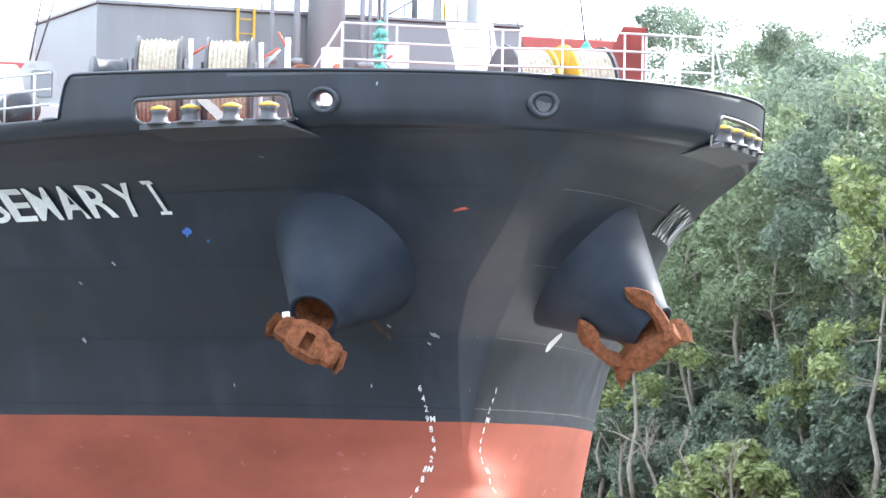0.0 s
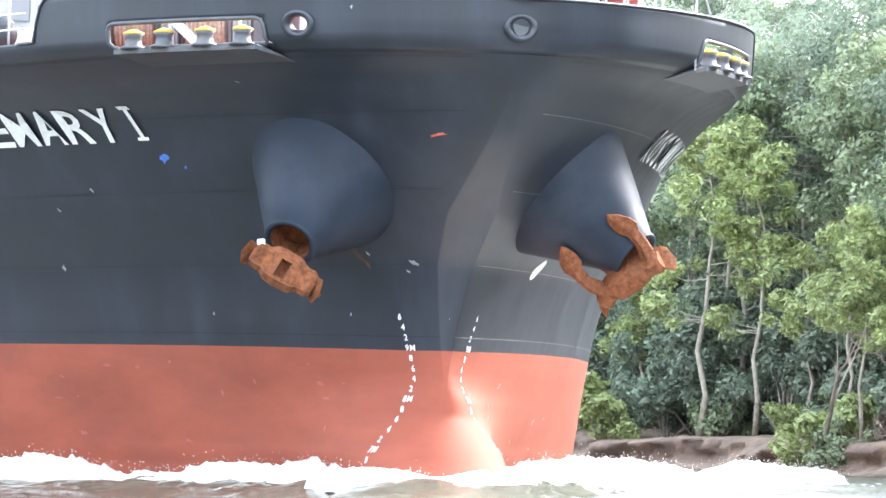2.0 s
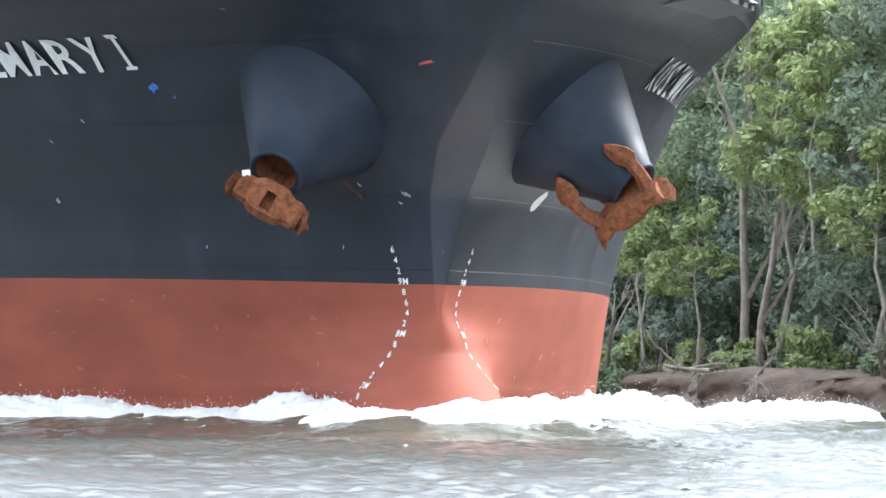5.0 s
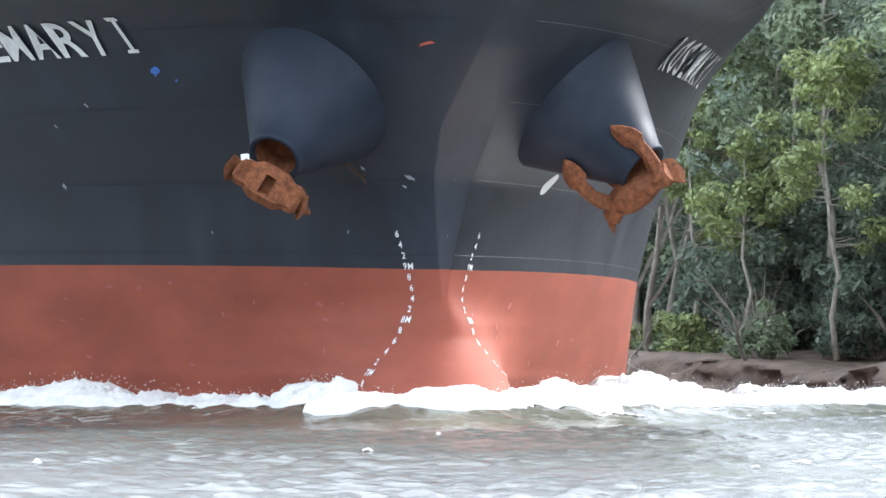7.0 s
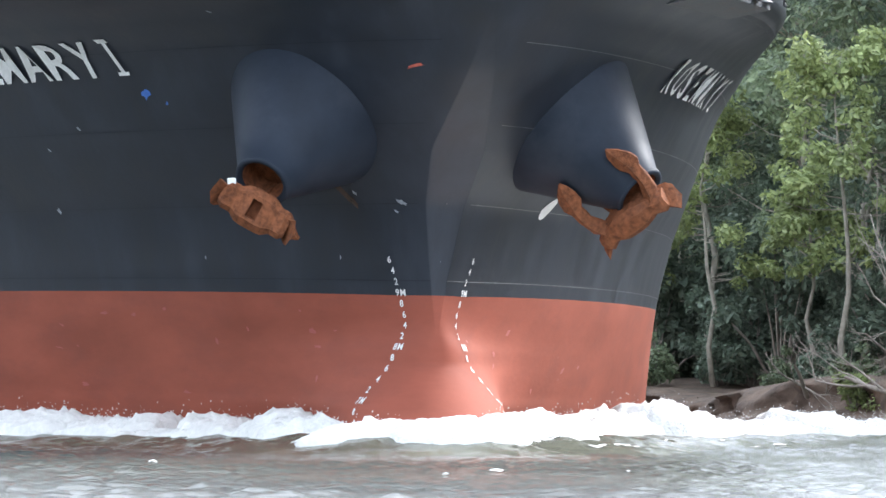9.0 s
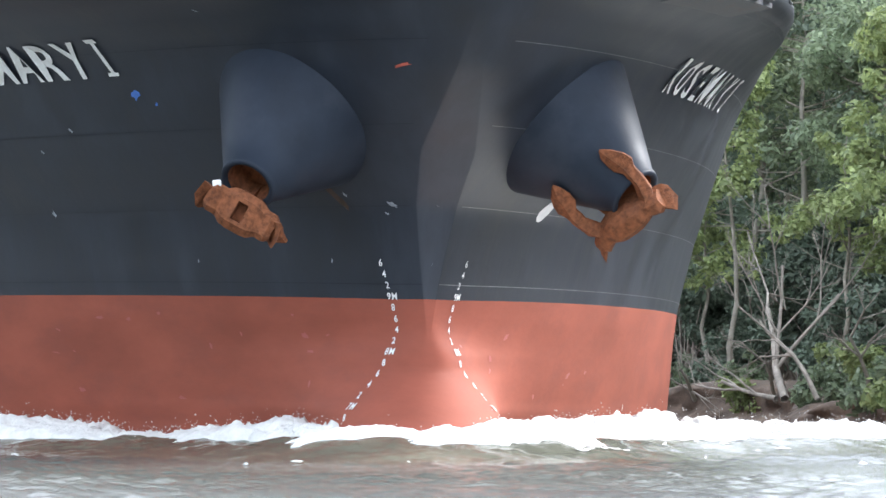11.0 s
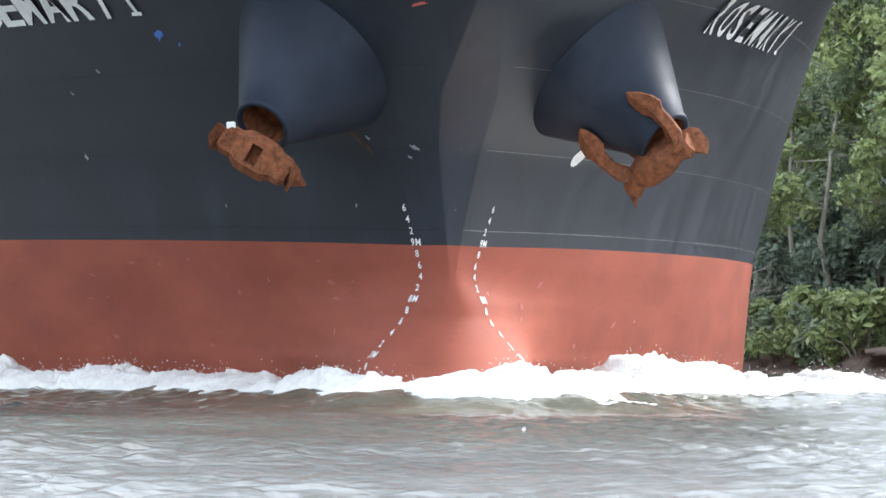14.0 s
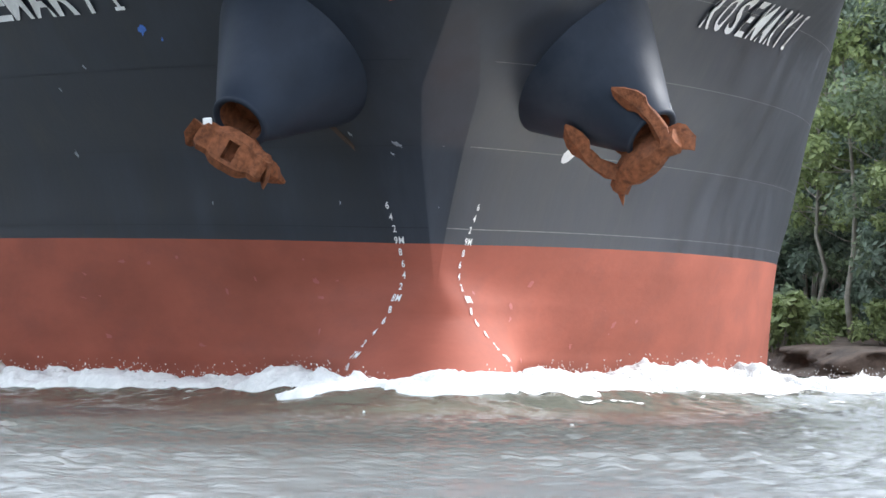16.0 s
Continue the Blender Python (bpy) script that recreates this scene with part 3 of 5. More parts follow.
def anchor(origin, bar, fluke_way, shank_way, size=1.0, stout=1.0):
    """A stockless anchor: crown along bar, flukes along fluke_way, shank into the hawse pipe."""
    x = bar.normalized()
    z = (fluke_way - x * fluke_way.dot(x)).normalized()
    y = z.cross(x)
    m = Matrix((x, y, z)).transposed().to_4x4()
    m.translation = origin
    bm = bmesh.new()
    # crown: a faceted casting, thick in the middle, with a square eye through its foot
    st = [(-0.84, 0.2, -0.34, -0.04), (-0.72, 0.27, -0.38, 0.02), (-0.5, 0.27, -0.3, 0.1), (-0.34, 0.36, -0.34, 0.16), (-0.2, 0.38, -0.36, 0.2),
          (0.2, 0.38, -0.36, 0.2), (0.34, 0.36, -0.34, 0.16), (0.5, 0.27, -0.3, 0.1), (0.72, 0.27, -0.38, 0.02), (0.84, 0.2, -0.34, -0.04)]
    rings = []
    for sx, hy, lo, hi in st:
        c = 0.35 * hy
        rings.append([bm.verts.new((sx, q, w)) for q, w in ((-hy + c, lo), (hy - c, lo), (hy, lo + c), (hy, hi - c), (hy - c, hi), (-hy + c, hi), (-hy, hi - c), (-hy, lo + c))])
    eye = None
    for i, (a, b) in enumerate(zip(rings, rings[1:])):
        for k in range(8):
            fc = bm.faces.new((a[k], b[k], b[(k + 1) % 8], a[(k + 1) % 8]))
            if i == 4 and k == 0:
                eye = fc
    bm.faces.new(rings[0][::-1])
    bm.faces.new(rings[-1])
    bmesh.ops.recalc_face_normals(bm, faces=bm.faces)
    bmesh.ops.inset_region(bm, faces=[eye], thickness=0.1, depth=0.0)
    bmesh.ops.inset_region(bm, faces=[eye], thickness=0.01, depth=-0.22)
    roughen(bm)
    bm.transform(Matrix.Diagonal((size, size * stout, size * stout, 1)))
    me = bpy.data.meshes.new("anchor")
    bm.to_mesh(me)
    bm.free()
    me.materials.append(RUST)
    me.polygons.foreach_set("use_smooth", [True] * len(me.polygons))
    me.set_sharp_from_angle(angle=0.5)
    an = put("anchor", me, ship, m, "rusty stockless anchor housed in the hawse pipe")
    for s in (-1, 1):
        bm = bmesh.new()
        secs = [((0.5, 0, -0.12), 0.2, 0.22), ((0.68, 0, 0.1), 0.19, 0.17), ((0.78, 0.03, 0.4), 0.14, 0.15), ((0.79, 0.06, 0.66), 0.15, 0.13), ((0.77, 0.1, 0.8), 0.25, 0.1), ((0.74, 0.11, 0.98), 0.24, 0.09), ((0.69, 0.12, 1.18), 0.15, 0.07), ((0.64, 0.14, 1.32), 0.03, 0.03)]
        prev = None
        for (cx, cy, cz), wx, wy in secs:
            ring = [bm.verts.new((s * (cx + wx * math.cos(a)), cy + wy * math.sin(a) * (1.25 if abs(math.cos(a)) < 0.1 else 0.8), cz)) for a in [math.pi / 5 * k + math.pi / 2 for k in range(10)]]
            if prev:
                for k in range(10):
                    bm.faces.new((prev[k], prev[(k + 1) % 10], ring[(k + 1) % 10], ring[k]))
            else:
                bm.faces.new(ring)
            prev = ring
        bm.faces.new(prev)
        # tripping palm
        pr = [bm.verts.new((s * q[0], q[1], q[2])) for q in ((0.7, -0.12, -0.3), (0.98, -0.2, -0.5), (1.06, 0.1, -0.42), (0.98, 0.3, -0.2), (0.72, 0.14, -0.05))]
        pr2 = [bm.verts.new((s * (q[0] - 0.08), q[1], q[2] + 0.12)) for q in ((0.7, -0.12, -0.3), (0.98, -0.2, -0.5), (1.06, 0.1, -0.42), (0.98, 0.3, -0.2), (0.72, 0.14, -0.05))]
        bm.faces.new(pr)
        bm.faces.new(pr2[::-1])
        for k in range(5):
            bm.faces.new((pr[k], pr[(k + 1) % 5], pr2[(k + 1) % 5], pr2[k]))
        bmesh.ops.recalc_face_normals(bm, faces=bm.faces)
        roughen(bm)
        bm.transform(Matrix.Diagonal((size, size * stout, size * stout, 1)))
        part("fluke", bm, RUST, an, "", True).data.set_sharp_from_angle(angle=0.5)
    sw = (m.to_3x3().inverted() @ shank_way).normalized()
    bm = bmesh.new()
    o = sw.orthogonal().normalized()
    q = sw.cross(o)
    rr = [[bm.verts.new(sw * h + o * ca * w + q * sa * w * 0.7) for ca, sa in ((1, 1), (-1, 1), (-1, -1), (1, -1))] for h, w in ((0.0, 0.17), (0.5, 0.14), (1.5, 0.12))]
    for a, b in zip(rr, rr[1:]):
        for k in range(4):
            bm.faces.new((a[k], a[(k + 1) % 4], b[(k + 1) % 4], b[k]))
    part("shank", bm, RUST, an)
    return an


anchor(Vector((1.36, 3.33, 1.57)), Vector((0.60, 0.56, 0.52)), Vector((0.34, -0.66, 0.66)), Vector((-0.68, -0.58, 0.45)), 0.9, 1.05)
star = anchor(Vector((1.22, -3.56, 1.44)), Vector((0.30, 0.80, -0.46)), Vector((-0.8, -0.3, 0.3)), Vector((-0.6, 0.6, 0.62)), 0.8, 1.22)
star["label"] = "rusty stockless anchor with a white scrap caught on it"
box("white_scrap", (1.3, -3.92, 2.12), (1.36, -3.76, 2.3), WHITE, ship, "white scrap caught above the anchor", 0.025, pose(0, 0, 0.12, 6))

# ---- foredeck fittings ----
house = box("mast_house", (-12, -5.65, DECK), (-7, 3.8, 8.68), GREY, ship, "light grey steel mast house", 0.03)
box("house_top", (-12.1, -5.7, 8.68), (-6.93, 3.85, 8.75), GREY, house, "", 0.01)
for y in (-5.2, -3.6, -2.0, 1.2, 2.4):
    tube("roof_stanchion", [(-7.2, y, 8.74), (-7.2, y, 9.7)], 0.025, PALE, house, 6)
door = box("house_door", (-7.0, 0.55, 6.3), (-6.95, 1.25, 8.15), PALE, house, "pale steel door with dogs", 0.02)
for z in (7.3, 7.8):
    tube("door_dog", [(-6.94, 0.7, z), (-6.92, 0.85, z + 0.12)], 0.02, ORANGE, door, 6)
tube("mast", [(-6.6, -0.75, DECK), (-6.6, -0.75, 14)], 0.4, GREY, ship, 28, "thick light grey tubular mast")
for y, r, top in ((-2.05, 0.05, 12), (-1.5, 0.075, 12), (-0.05, 0.06, 12), (0.12, 0.05, 12), (0.32, 0.05, 12), (0.48, 0.04, 10)):
    pp = tube("vent_pipe", [(-6.3, y, DECK), (-6.3, y, top)], r, GREY, ship, 10, "grey vertical pipe")
    tube("pipe_collar", [(-6.3, y, 7.55), (-6.3, y, 7.68)], r + 0.07, GREY, pp, 12)
lad = empty("yellow_ladder", "", "", parent=ship)
lad["label"] = "yellow vertical ladder on the mast house"
for y in (-2.62, -2.26):
    box("stringer", (-6.9, y - 0.03, 7.2), (-6.85, y + 0.03, 8.75), YELLOW, lad)
for z in (7.3, 7.6, 7.9, 8.2, 8.5):
    tube("rung", [(-6.87, -2.62, z), (-6.87, -2.26, z)], 0.015, YELLOW, lad, 6)
for y in (0.85, 1.5):
    tube("derrick_post", [(-7.4, y, 8.7), (-7.4, y, 13)], 0.07, GREY, ship, 8, "grey lattice post")
for k in range(6):
    tube("lattice_brace", [(-7.4, 0.85, 8.8 + k * 0.5), (-7.4, 1.5, 9.2 + k * 0.5)], 0.025, GREY, ship, 6)
for y, r in ((2.05, 0.1), (2.85, 0.12)):
    tube("derrick_post", [(-7.5, y, 8.7), (-7.5, y, 13)], r, PALE, ship, 10, "pale grey post")
for y in (2.15, 2.45):
    tube("mast_ladder", [(-7.3, y, 8.7), (-7.3, y, 12)], 0.025, YELLOW, ship, 6, "thin yellow ladder rail")
box("vent_trunk", (-11, -5.2, 8.75), (-9.5, -4.2, 9.8), PALE, ship, "pale ventilation trunk", 0.04)

# hatch coaming and cover further aft
co = box("hatch_coaming", (-44, -7.4, DECK), (-20, 7.4, 9.45), PALE, ship, "pale grey hatch coaming aft of the foredeck", 0.04)
box("hatch_cover_edge", (-20.0, -8.2, 7.2), (-19.75, -2.0, 8.6), DECKRED, co, "red painted band", 0.02)
box("flood_lamp", (-19.9, -3.6, 8.95), (-19.6, -3.15, 9.2), PALE, co, "pale flood lamp", 0.04)
redb = box("red_locker", (-11, 4.2, DECK), (-8, 7.1, 8.62), DECKRED, ship, "dull red steel locker", 0.03)
bm = bmesh.new()
w = [bm.verts.new(p) for p in ((-7.95, 6.1, 7.0), (-7.95, 7.1, 7.0), (-7.95, 7.1, 8.95), (-7.95, 6.55, 8.95), (-7.95, 6.4, 8.7))]
bm.faces.new(w)
bmesh.ops.solidify(bm, geom=bm.faces[:], thickness=0.3)
part("side_wing", bm, DECKRED, redb, "raised red end plate")


def rope_reel(x, y0, y1, zc, r, turn=0.0, flange=YELLOW, far=DARK, lever=True):
    """A mooring winch drum full of hawser between two flanges."""
    mid = Vector((x, (y0 + y1) / 2, zc))
    m = Matrix.Translation(mid) @ Matrix.Rotation(turn, 4, "Z")
    hw = (y1 - y0) / 2
    ob = empty("mooring_winch", "", "", m=m, parent=ship)
    ob["label"] = "mooring winch with a full drum of pale hawser"
    rng = random.Random(int(x * 7 + y0 * 13))
    bm = bmesh.new()
    turns = 9
    pts, rad = [], []
    for k in range(turns * 4 + 1):
        u = k / (turns * 4)
        pts.append((0, -hw + 2 * hw * u, 0))
        rad.append(r * (0.93 + 0.055 * abs(math.sin(math.pi * u * turns)) + 0.035 * noise.noise(Vector((u * 5, y0, 0)))))
    add_tube(bm, pts, rad, 30)
    for w in bm.verts:
        n = noise.noise(w.co * 5.0)
        w.co += Vector((w.co.x, 0, w.co.z)).normalized() * 0.03 * n
    part("rope_coil", bm, ROPE, ob, "pale worn hawser turns", True)
    for s, mat in ((-1, flange), (1, far)):
        bm = bmesh.new()
        add_tube(bm, [(0, s * hw, 0), (0, s * (hw + 0.05), 0)], [r * 1.06, r * 1.06], 30)
        part("flange", bm, mat, ob)
    for s in (-1, 1):
        box("stand", (-0.12, s * (hw + 0.12) - 0.05, DECK - zc), (0.12, s * (hw + 0.12) + 0.05, 0.55), PALE if s > 0 else DARK, ob, "", 0.02)
    if lever:
        tube("brake_lever", [(0, hw + 0.15, 0.6), (0.1, hw + 0.55, 0.85)], 0.025, ORANGE, ob, 6, "red brake lever")
        tube("lever_post", [(0.15, hw + 0.2, DECK - zc), (0.15, hw + 0.2, 0.95)], 0.05, WHITE, ob, 8)
    return ob


rope_reel(-3.5, -5.68, -4.86, 6.68, 0.95, -0.36, DARK)
rope_reel(-3.5, -4.22, -3.38, 6.68, 1.0, -0.36, DARK)
rope_reel(-1.0, 1.2, 2.0, 6.68, 0.9, 0.05, DARK, YELLOW, False)
rope_reel(-1.0, 2.45, 3.25, 6.75, 0.9, 0.05, YELLOW, DARK, False)
bm = bmesh.new()
add_tube(bm, [(-4.0, y, 6.95) for y in (-6.55, -6.5, -6.48, -5.95, -5.93, -5.88)], [0.32, 0.32, 0.26, 0.26, 0.32, 0.32], 24)
part("warping_drum", bm, DARK, ship, "dark grey warping drum", True)
box("drum_bearing", (-4.2, -5.85, DECK), (-3.8, -5.6, 7.0), PALE, ship, "grey bearing block", 0.03)
box("drum_pedestal", (-4.15, -6.4, DECK), (-3.85, -6.05, 6.75), PALE, ship, "grey pedestal", 0.03)

# windlass cover plate, pale
bm = bmesh.new()
w = [bm.verts.new(p) for p in ((-2, 0.28, 8.14), (-2, 1.3, 8.17), (-2, 1.75, DECK), (-2, 0.95, DECK))]
bm.faces.new(w)
bmesh.ops.solidify(bm, geom=bm.faces[:], thickness=0.12)
part("windlass_guard", bm, WHITE, ship, "pale tapering steel guard plate")
tube("guard_strut", [(-1.9, 1.2, 8.1), (-1.7, 1.35, DECK)], 0.03, GREY, ship, 6)
box("control_box", (-2.25, -2.29, 6.3), (-2, -1.9, 7.5), WHITE, ship, "white control cabinet", 0.02)
bm = bmesh.new()
add_tube(bm, [(-1.5, -2.18, 7.02), (-1.44, -2.18, 7.02)], [0.11, 0.11], 20)
hw_ = part("brake_handwheel", bm, ORANGE, ship, "orange-red round brake handle", True)
tube("handle_arm", [(-1.47, -2.2, 7.0), (-1.47, -2.6, 6.9)], 0.04, ORANGE, hw_, 8)
tube("lever_post", [(-3, -2.75, DECK), (-3, -2.75, 7.75)], 0.06, WHITE, ship, 8, "white lever post")
tube("brake_lever", [(-3, -2.75, 7.5), (-3, -2.95, 7.85)], 0.025, ORANGE, ship, 6, "red brake lever")
box("chain_stopper", (-3.1, -2.6, DECK), (-2.8, -2.3, 7.2), RUST, ship, "rusty chain stopper", 0.04)
box("chain_stopper", (-2.6, -3.2, DECK), (-2.4, -2.9, 6.95), DARK, ship, "dark deck fitting", 0.04)
tube("diagonal_brace", [(-4, -3.3, 6.8), (-4, -2.6, 7.6)], 0.04, GREY, ship, 6)
rng = random.Random(3)
for y in (-4.6, -4.4, -3.1, -2.95, -2.8, -4.75):
    tube("deck_valve", [(-3, y, DECK), (-3, y, 6.98 + rng.uniform(-0.05, 0.1))], 0.05, rng.choice((PALE, DARK, GREY)), ship, 8, "small deck valve")


def net_bundle(pts, r, label):
    bm = bmesh.new()
    rng = random.Random(int(pts[0][1] * 10))
    for k in range(26):
        u = k / 25 * (len(pts) - 1)
        i = min(int(u), len(pts) - 2)
        c = Vector(pts[i]).lerp(Vector(pts[i + 1]), u - i) + Vector((rng.uniform(-1, 1), rng.uniform(-1, 1), rng.uniform(-1, 1))) * r * 0.5
        bmesh.ops.create_icosphere(bm, subdivisions=2, radius=r * rng.uniform(0.4, 0.8), matrix=Matrix.Translation(c))
    for w in bm.verts:
        w.co += w.normal * 0.04 * noise.noise(w.co * 9)
    return part("rope_net", bm, TEAL, ship, label, True)


net_bundle([(-2, -1.13, 7.95), (-2, -1.13, 7.5), (-2, -1.1, 6.9)], 0.14, "teal rope net hanging in a bundle")
net_bundle([(-1, 2.98, 7.65), (-1, 3.1, 7.3), (-1, 3.3, 6.9)], 0.17, "teal rope net hanging in a bundle")
tube("stay_wire", [(-1, 2.95, 7.6), (-1, 2.7, 9.4)], 0.02, DARK, ship, 6, "dark stay wire")
tube("stay_wire", [(-2, -1.13, 7.9), (-2.2, -1.15, 10)], 0.015, DARK, ship, 6)
tube("stay_wire", [(-5, 3.3, 7.2), (-5, 2.6, 10)], 0.015, DARK, ship, 6)
tube("stay_wire", [(-5, 2.45, 7.3), (-5, 2.35, 10)], 0.015, DARK, ship, 6)
tube("stay_wire", [(-7, -7.0, 7.2), (-7, -6.3, 9.6)], 0.02, DARK, ship, 6)
tube("stay_wire", [(-7, -7.1, 7.2), (-7, -6.7, 9.6)], 0.02, DARK, ship, 6)

# windlass by the open deck edge
wl = empty("anchor_windlass", "", "", parent=ship)
wl["label"] = "pale grey anchor windlass with a dark warping drum"
bm = bmesh.new()
w = [bm.verts.new(p) for p in ((-6, -8.0, 5.7), (-6, -6.5, 5.7), (-6, -6.62, 6.6), (-6, -6.85, 7.3), (-6, -7.4, 7.3), (-6, -7.85, 6.6))]
bm.faces.new(w)
bmesh.ops.solidify(bm, geom=bm.faces[:], thickness=0.25)
part("gear_case", bm, PALE, wl, "pale grey gear case")
box("case_panel", (-5.99, -7.3, 6.55), (-5.95, -6.85, 7.1), GREY, wl, "", 0.04)
box("motor", (-5.97, -7.4, 5.8), (-5.6, -6.6, 6.4), PALE, wl, "", 0.05)
bm = bmesh.new()
add_tube(bm, [(-5.5, -7.75, 6.2), (-5.3, -7.75, 6.2), (-5.0, -7.75, 6.2), (-4.85, -7.75, 6.2), (-4.85, -7.75, 6.2)], [0.36, 0.26, 0.27, 0.38, 0.15], 24)
part("warping_drum", bm, DARK, wl, "dark grey warping drum", True)
bm = bmesh.new()
add_tube(bm, [(-6.6, -8.1, 6.4), (-6.6, -7.5, 6.4)], [0.85, 0.85], 28)
part("chain_wheel", bm, PALE, wl, "pale grey wheel guard", True)


# ---- guard rails ----
def guard_rail(name, line, heights, posts, mat, label, base, r=0.022):
    ob = empty(name, "", "", parent=ship)
    ob["label"] = label
    for h in heights:
        tube("rail_bar", [(x, y, z0 + h) for x, y, z0 in line], r, mat, ob, 8)
    for x, y in posts:
        tube("rail_post", [(x, y, base), (x, y, line[0][2] + max(heights))], r, mat, ob, 8)
    return ob


arc = [(1.5, -3.1, 0), (1.55, -2.0, 0), (1.65, -0.8, 0), (1.8, 0.1, 0), (2.2, 1.2, 0), (2.45, 2.4, 0), (2.5, 3.4, 0), (2.5, 4.25, 0)]
guard_rail("guard_rail", arc, (6.92, 7.27, 7.62), [(a[0], a[1]) for a in arc] + [(2.45, 2.78), (2.45, 2.85), (2.5, 3.55), (1.9, 0.42)], PALE, "pale grey three-bar guard rail on the foredeck", DECK)
tube("rail_end_stay", [(1.5, -3.1, 7.62), (1.5, -3.75, 6.55)], 0.022, PALE, ship, 8)
tube("rail_end_stay", [(2.5, 4.25, 7.6), (2.5, 4.55, 6.55)], 0.022, PALE, ship, 8)
edge = [(x, -half_breadth(x, 5.86) + 0.08, 5.86) for x in (-3.1, -3.6, -4.6, -5.6, -7, -9, -12)]
guard_rail("guard_rail", edge, (0.3, 0.6, 0.93), [(a[0], a[1]) for a in edge[1:]], PALE, "white three-bar guard rail at the open deck edge", 5.8, 0.025)

# ---- bow wave: a smooth swell and foam, in pieces carried along by the ship ----
WL = -DRAFT_LINE


def ridge(s, side, off):
    """A point s metres along the waterline from the nose, off metres outside the shell (level with the water)."""
    nose = stem_x(WL)[1]
    u = min(1.0, s / 3.0)
    x = nose - s * (0.55 + 0.35 * min(1.0, s / 8.0)) * (0.4 + 0.6 * u)
    e = 0.05
    b = half_breadth(x, WL)
    g = (half_breadth(x - e, WL) - half_breadth(x + e, WL)) / (2 * e)
    n = Vector((g, side, 0)).normalized()
    return Vector((x, side * b, 0)) + n * off


def crest(s, side=-1):
    """How far off the shell the crest runs."""
    return 0.35 + (0.1 if side < 0 else 0.24) * s


def swell_top(x, y):
    """The height of the swell, or of the calm river beside it."""
    fx, fy = (x + 34) / 0.16, (y + 15) / 0.14
    i, j = int(fx), int(fy)
    if i < 0 or j < 0 or i + 1 >= SWELL_Z.shape[0] or j + 1 >= SWELL_Z.shape[1]:
        return 0.02
    u, v = fx - i, fy - j
    h = SWELL_Z[i, j] * (1 - u) * (1 - v) + SWELL_Z[i + 1, j] * u * (1 - v) + SWELL_Z[i, j + 1] * (1 - u) * v + SWELL_Z[i + 1, j + 1] * u * v
    return max(float(h), 0.02)


def swell():
    """The raised water round the bow: a ridge along the crest on both sides."""
    line = []
    for side in (-1, 1):
        for k in range(70):
            s = 0.5 * k
            p = ridge(s, side, crest(s, side))
            line.append((p.x, p.y, 0.44 * max(0.12, 1 - s / 38), 1.8 + 0.05 * s))
    L = np.array(line)
    xs, ys = np.arange(-34, 10, 0.16), np.arange(-15, 15.1, 0.14)
    X, Y = np.meshgrid(xs, ys, indexing="ij")
    H = np.zeros_like(X)
    for x, y, amp, wd in L:
        H = np.maximum(H, amp * np.exp(-((X - x) ** 2 + (Y - y) ** 2) / wd ** 2))
    global SWELL_Z
    verts = []
    for x, y, h in zip(X.ravel(), Y.ravel(), H.ravel()):
        n = noise.noise(Vector((x * 0.8, y * 0.8, 2.0))) * 0.16 + noise.noise(Vector((x * 2.1, y * 2.1, 5.0))) * 0.11 + noise.noise(Vector((x * 5.0, y * 6.5, 8.0))) * 0.09
        verts.append((x, y, h * (1 + n * 1.4) + n * 0.12 * min(1, h * 5) - 0.07))
    w = len(ys)
    faces = [(i * w + j, (i + 1) * w + j, (i + 1) * w + j + 1, i * w + j + 1) for i in range(len(xs) - 1) for j in range(w - 1) if max(H[i, j], H[i + 1, j + 1], H[i + 1, j], H[i, j + 1]) > 0.02]
    SWELL_Z = np.array([v[2] for v in verts]).reshape(X.shape)
    ob = put("bow_swell", mesh_of("bow_swell", verts, faces, SWELL, True))
    return tagged(ob, "smooth swell pushed up by the bow, tinted green-brown for its weaker sky reflection", "wave", "bow wave")


swells = [swell()]
FOAM_PIECES = []


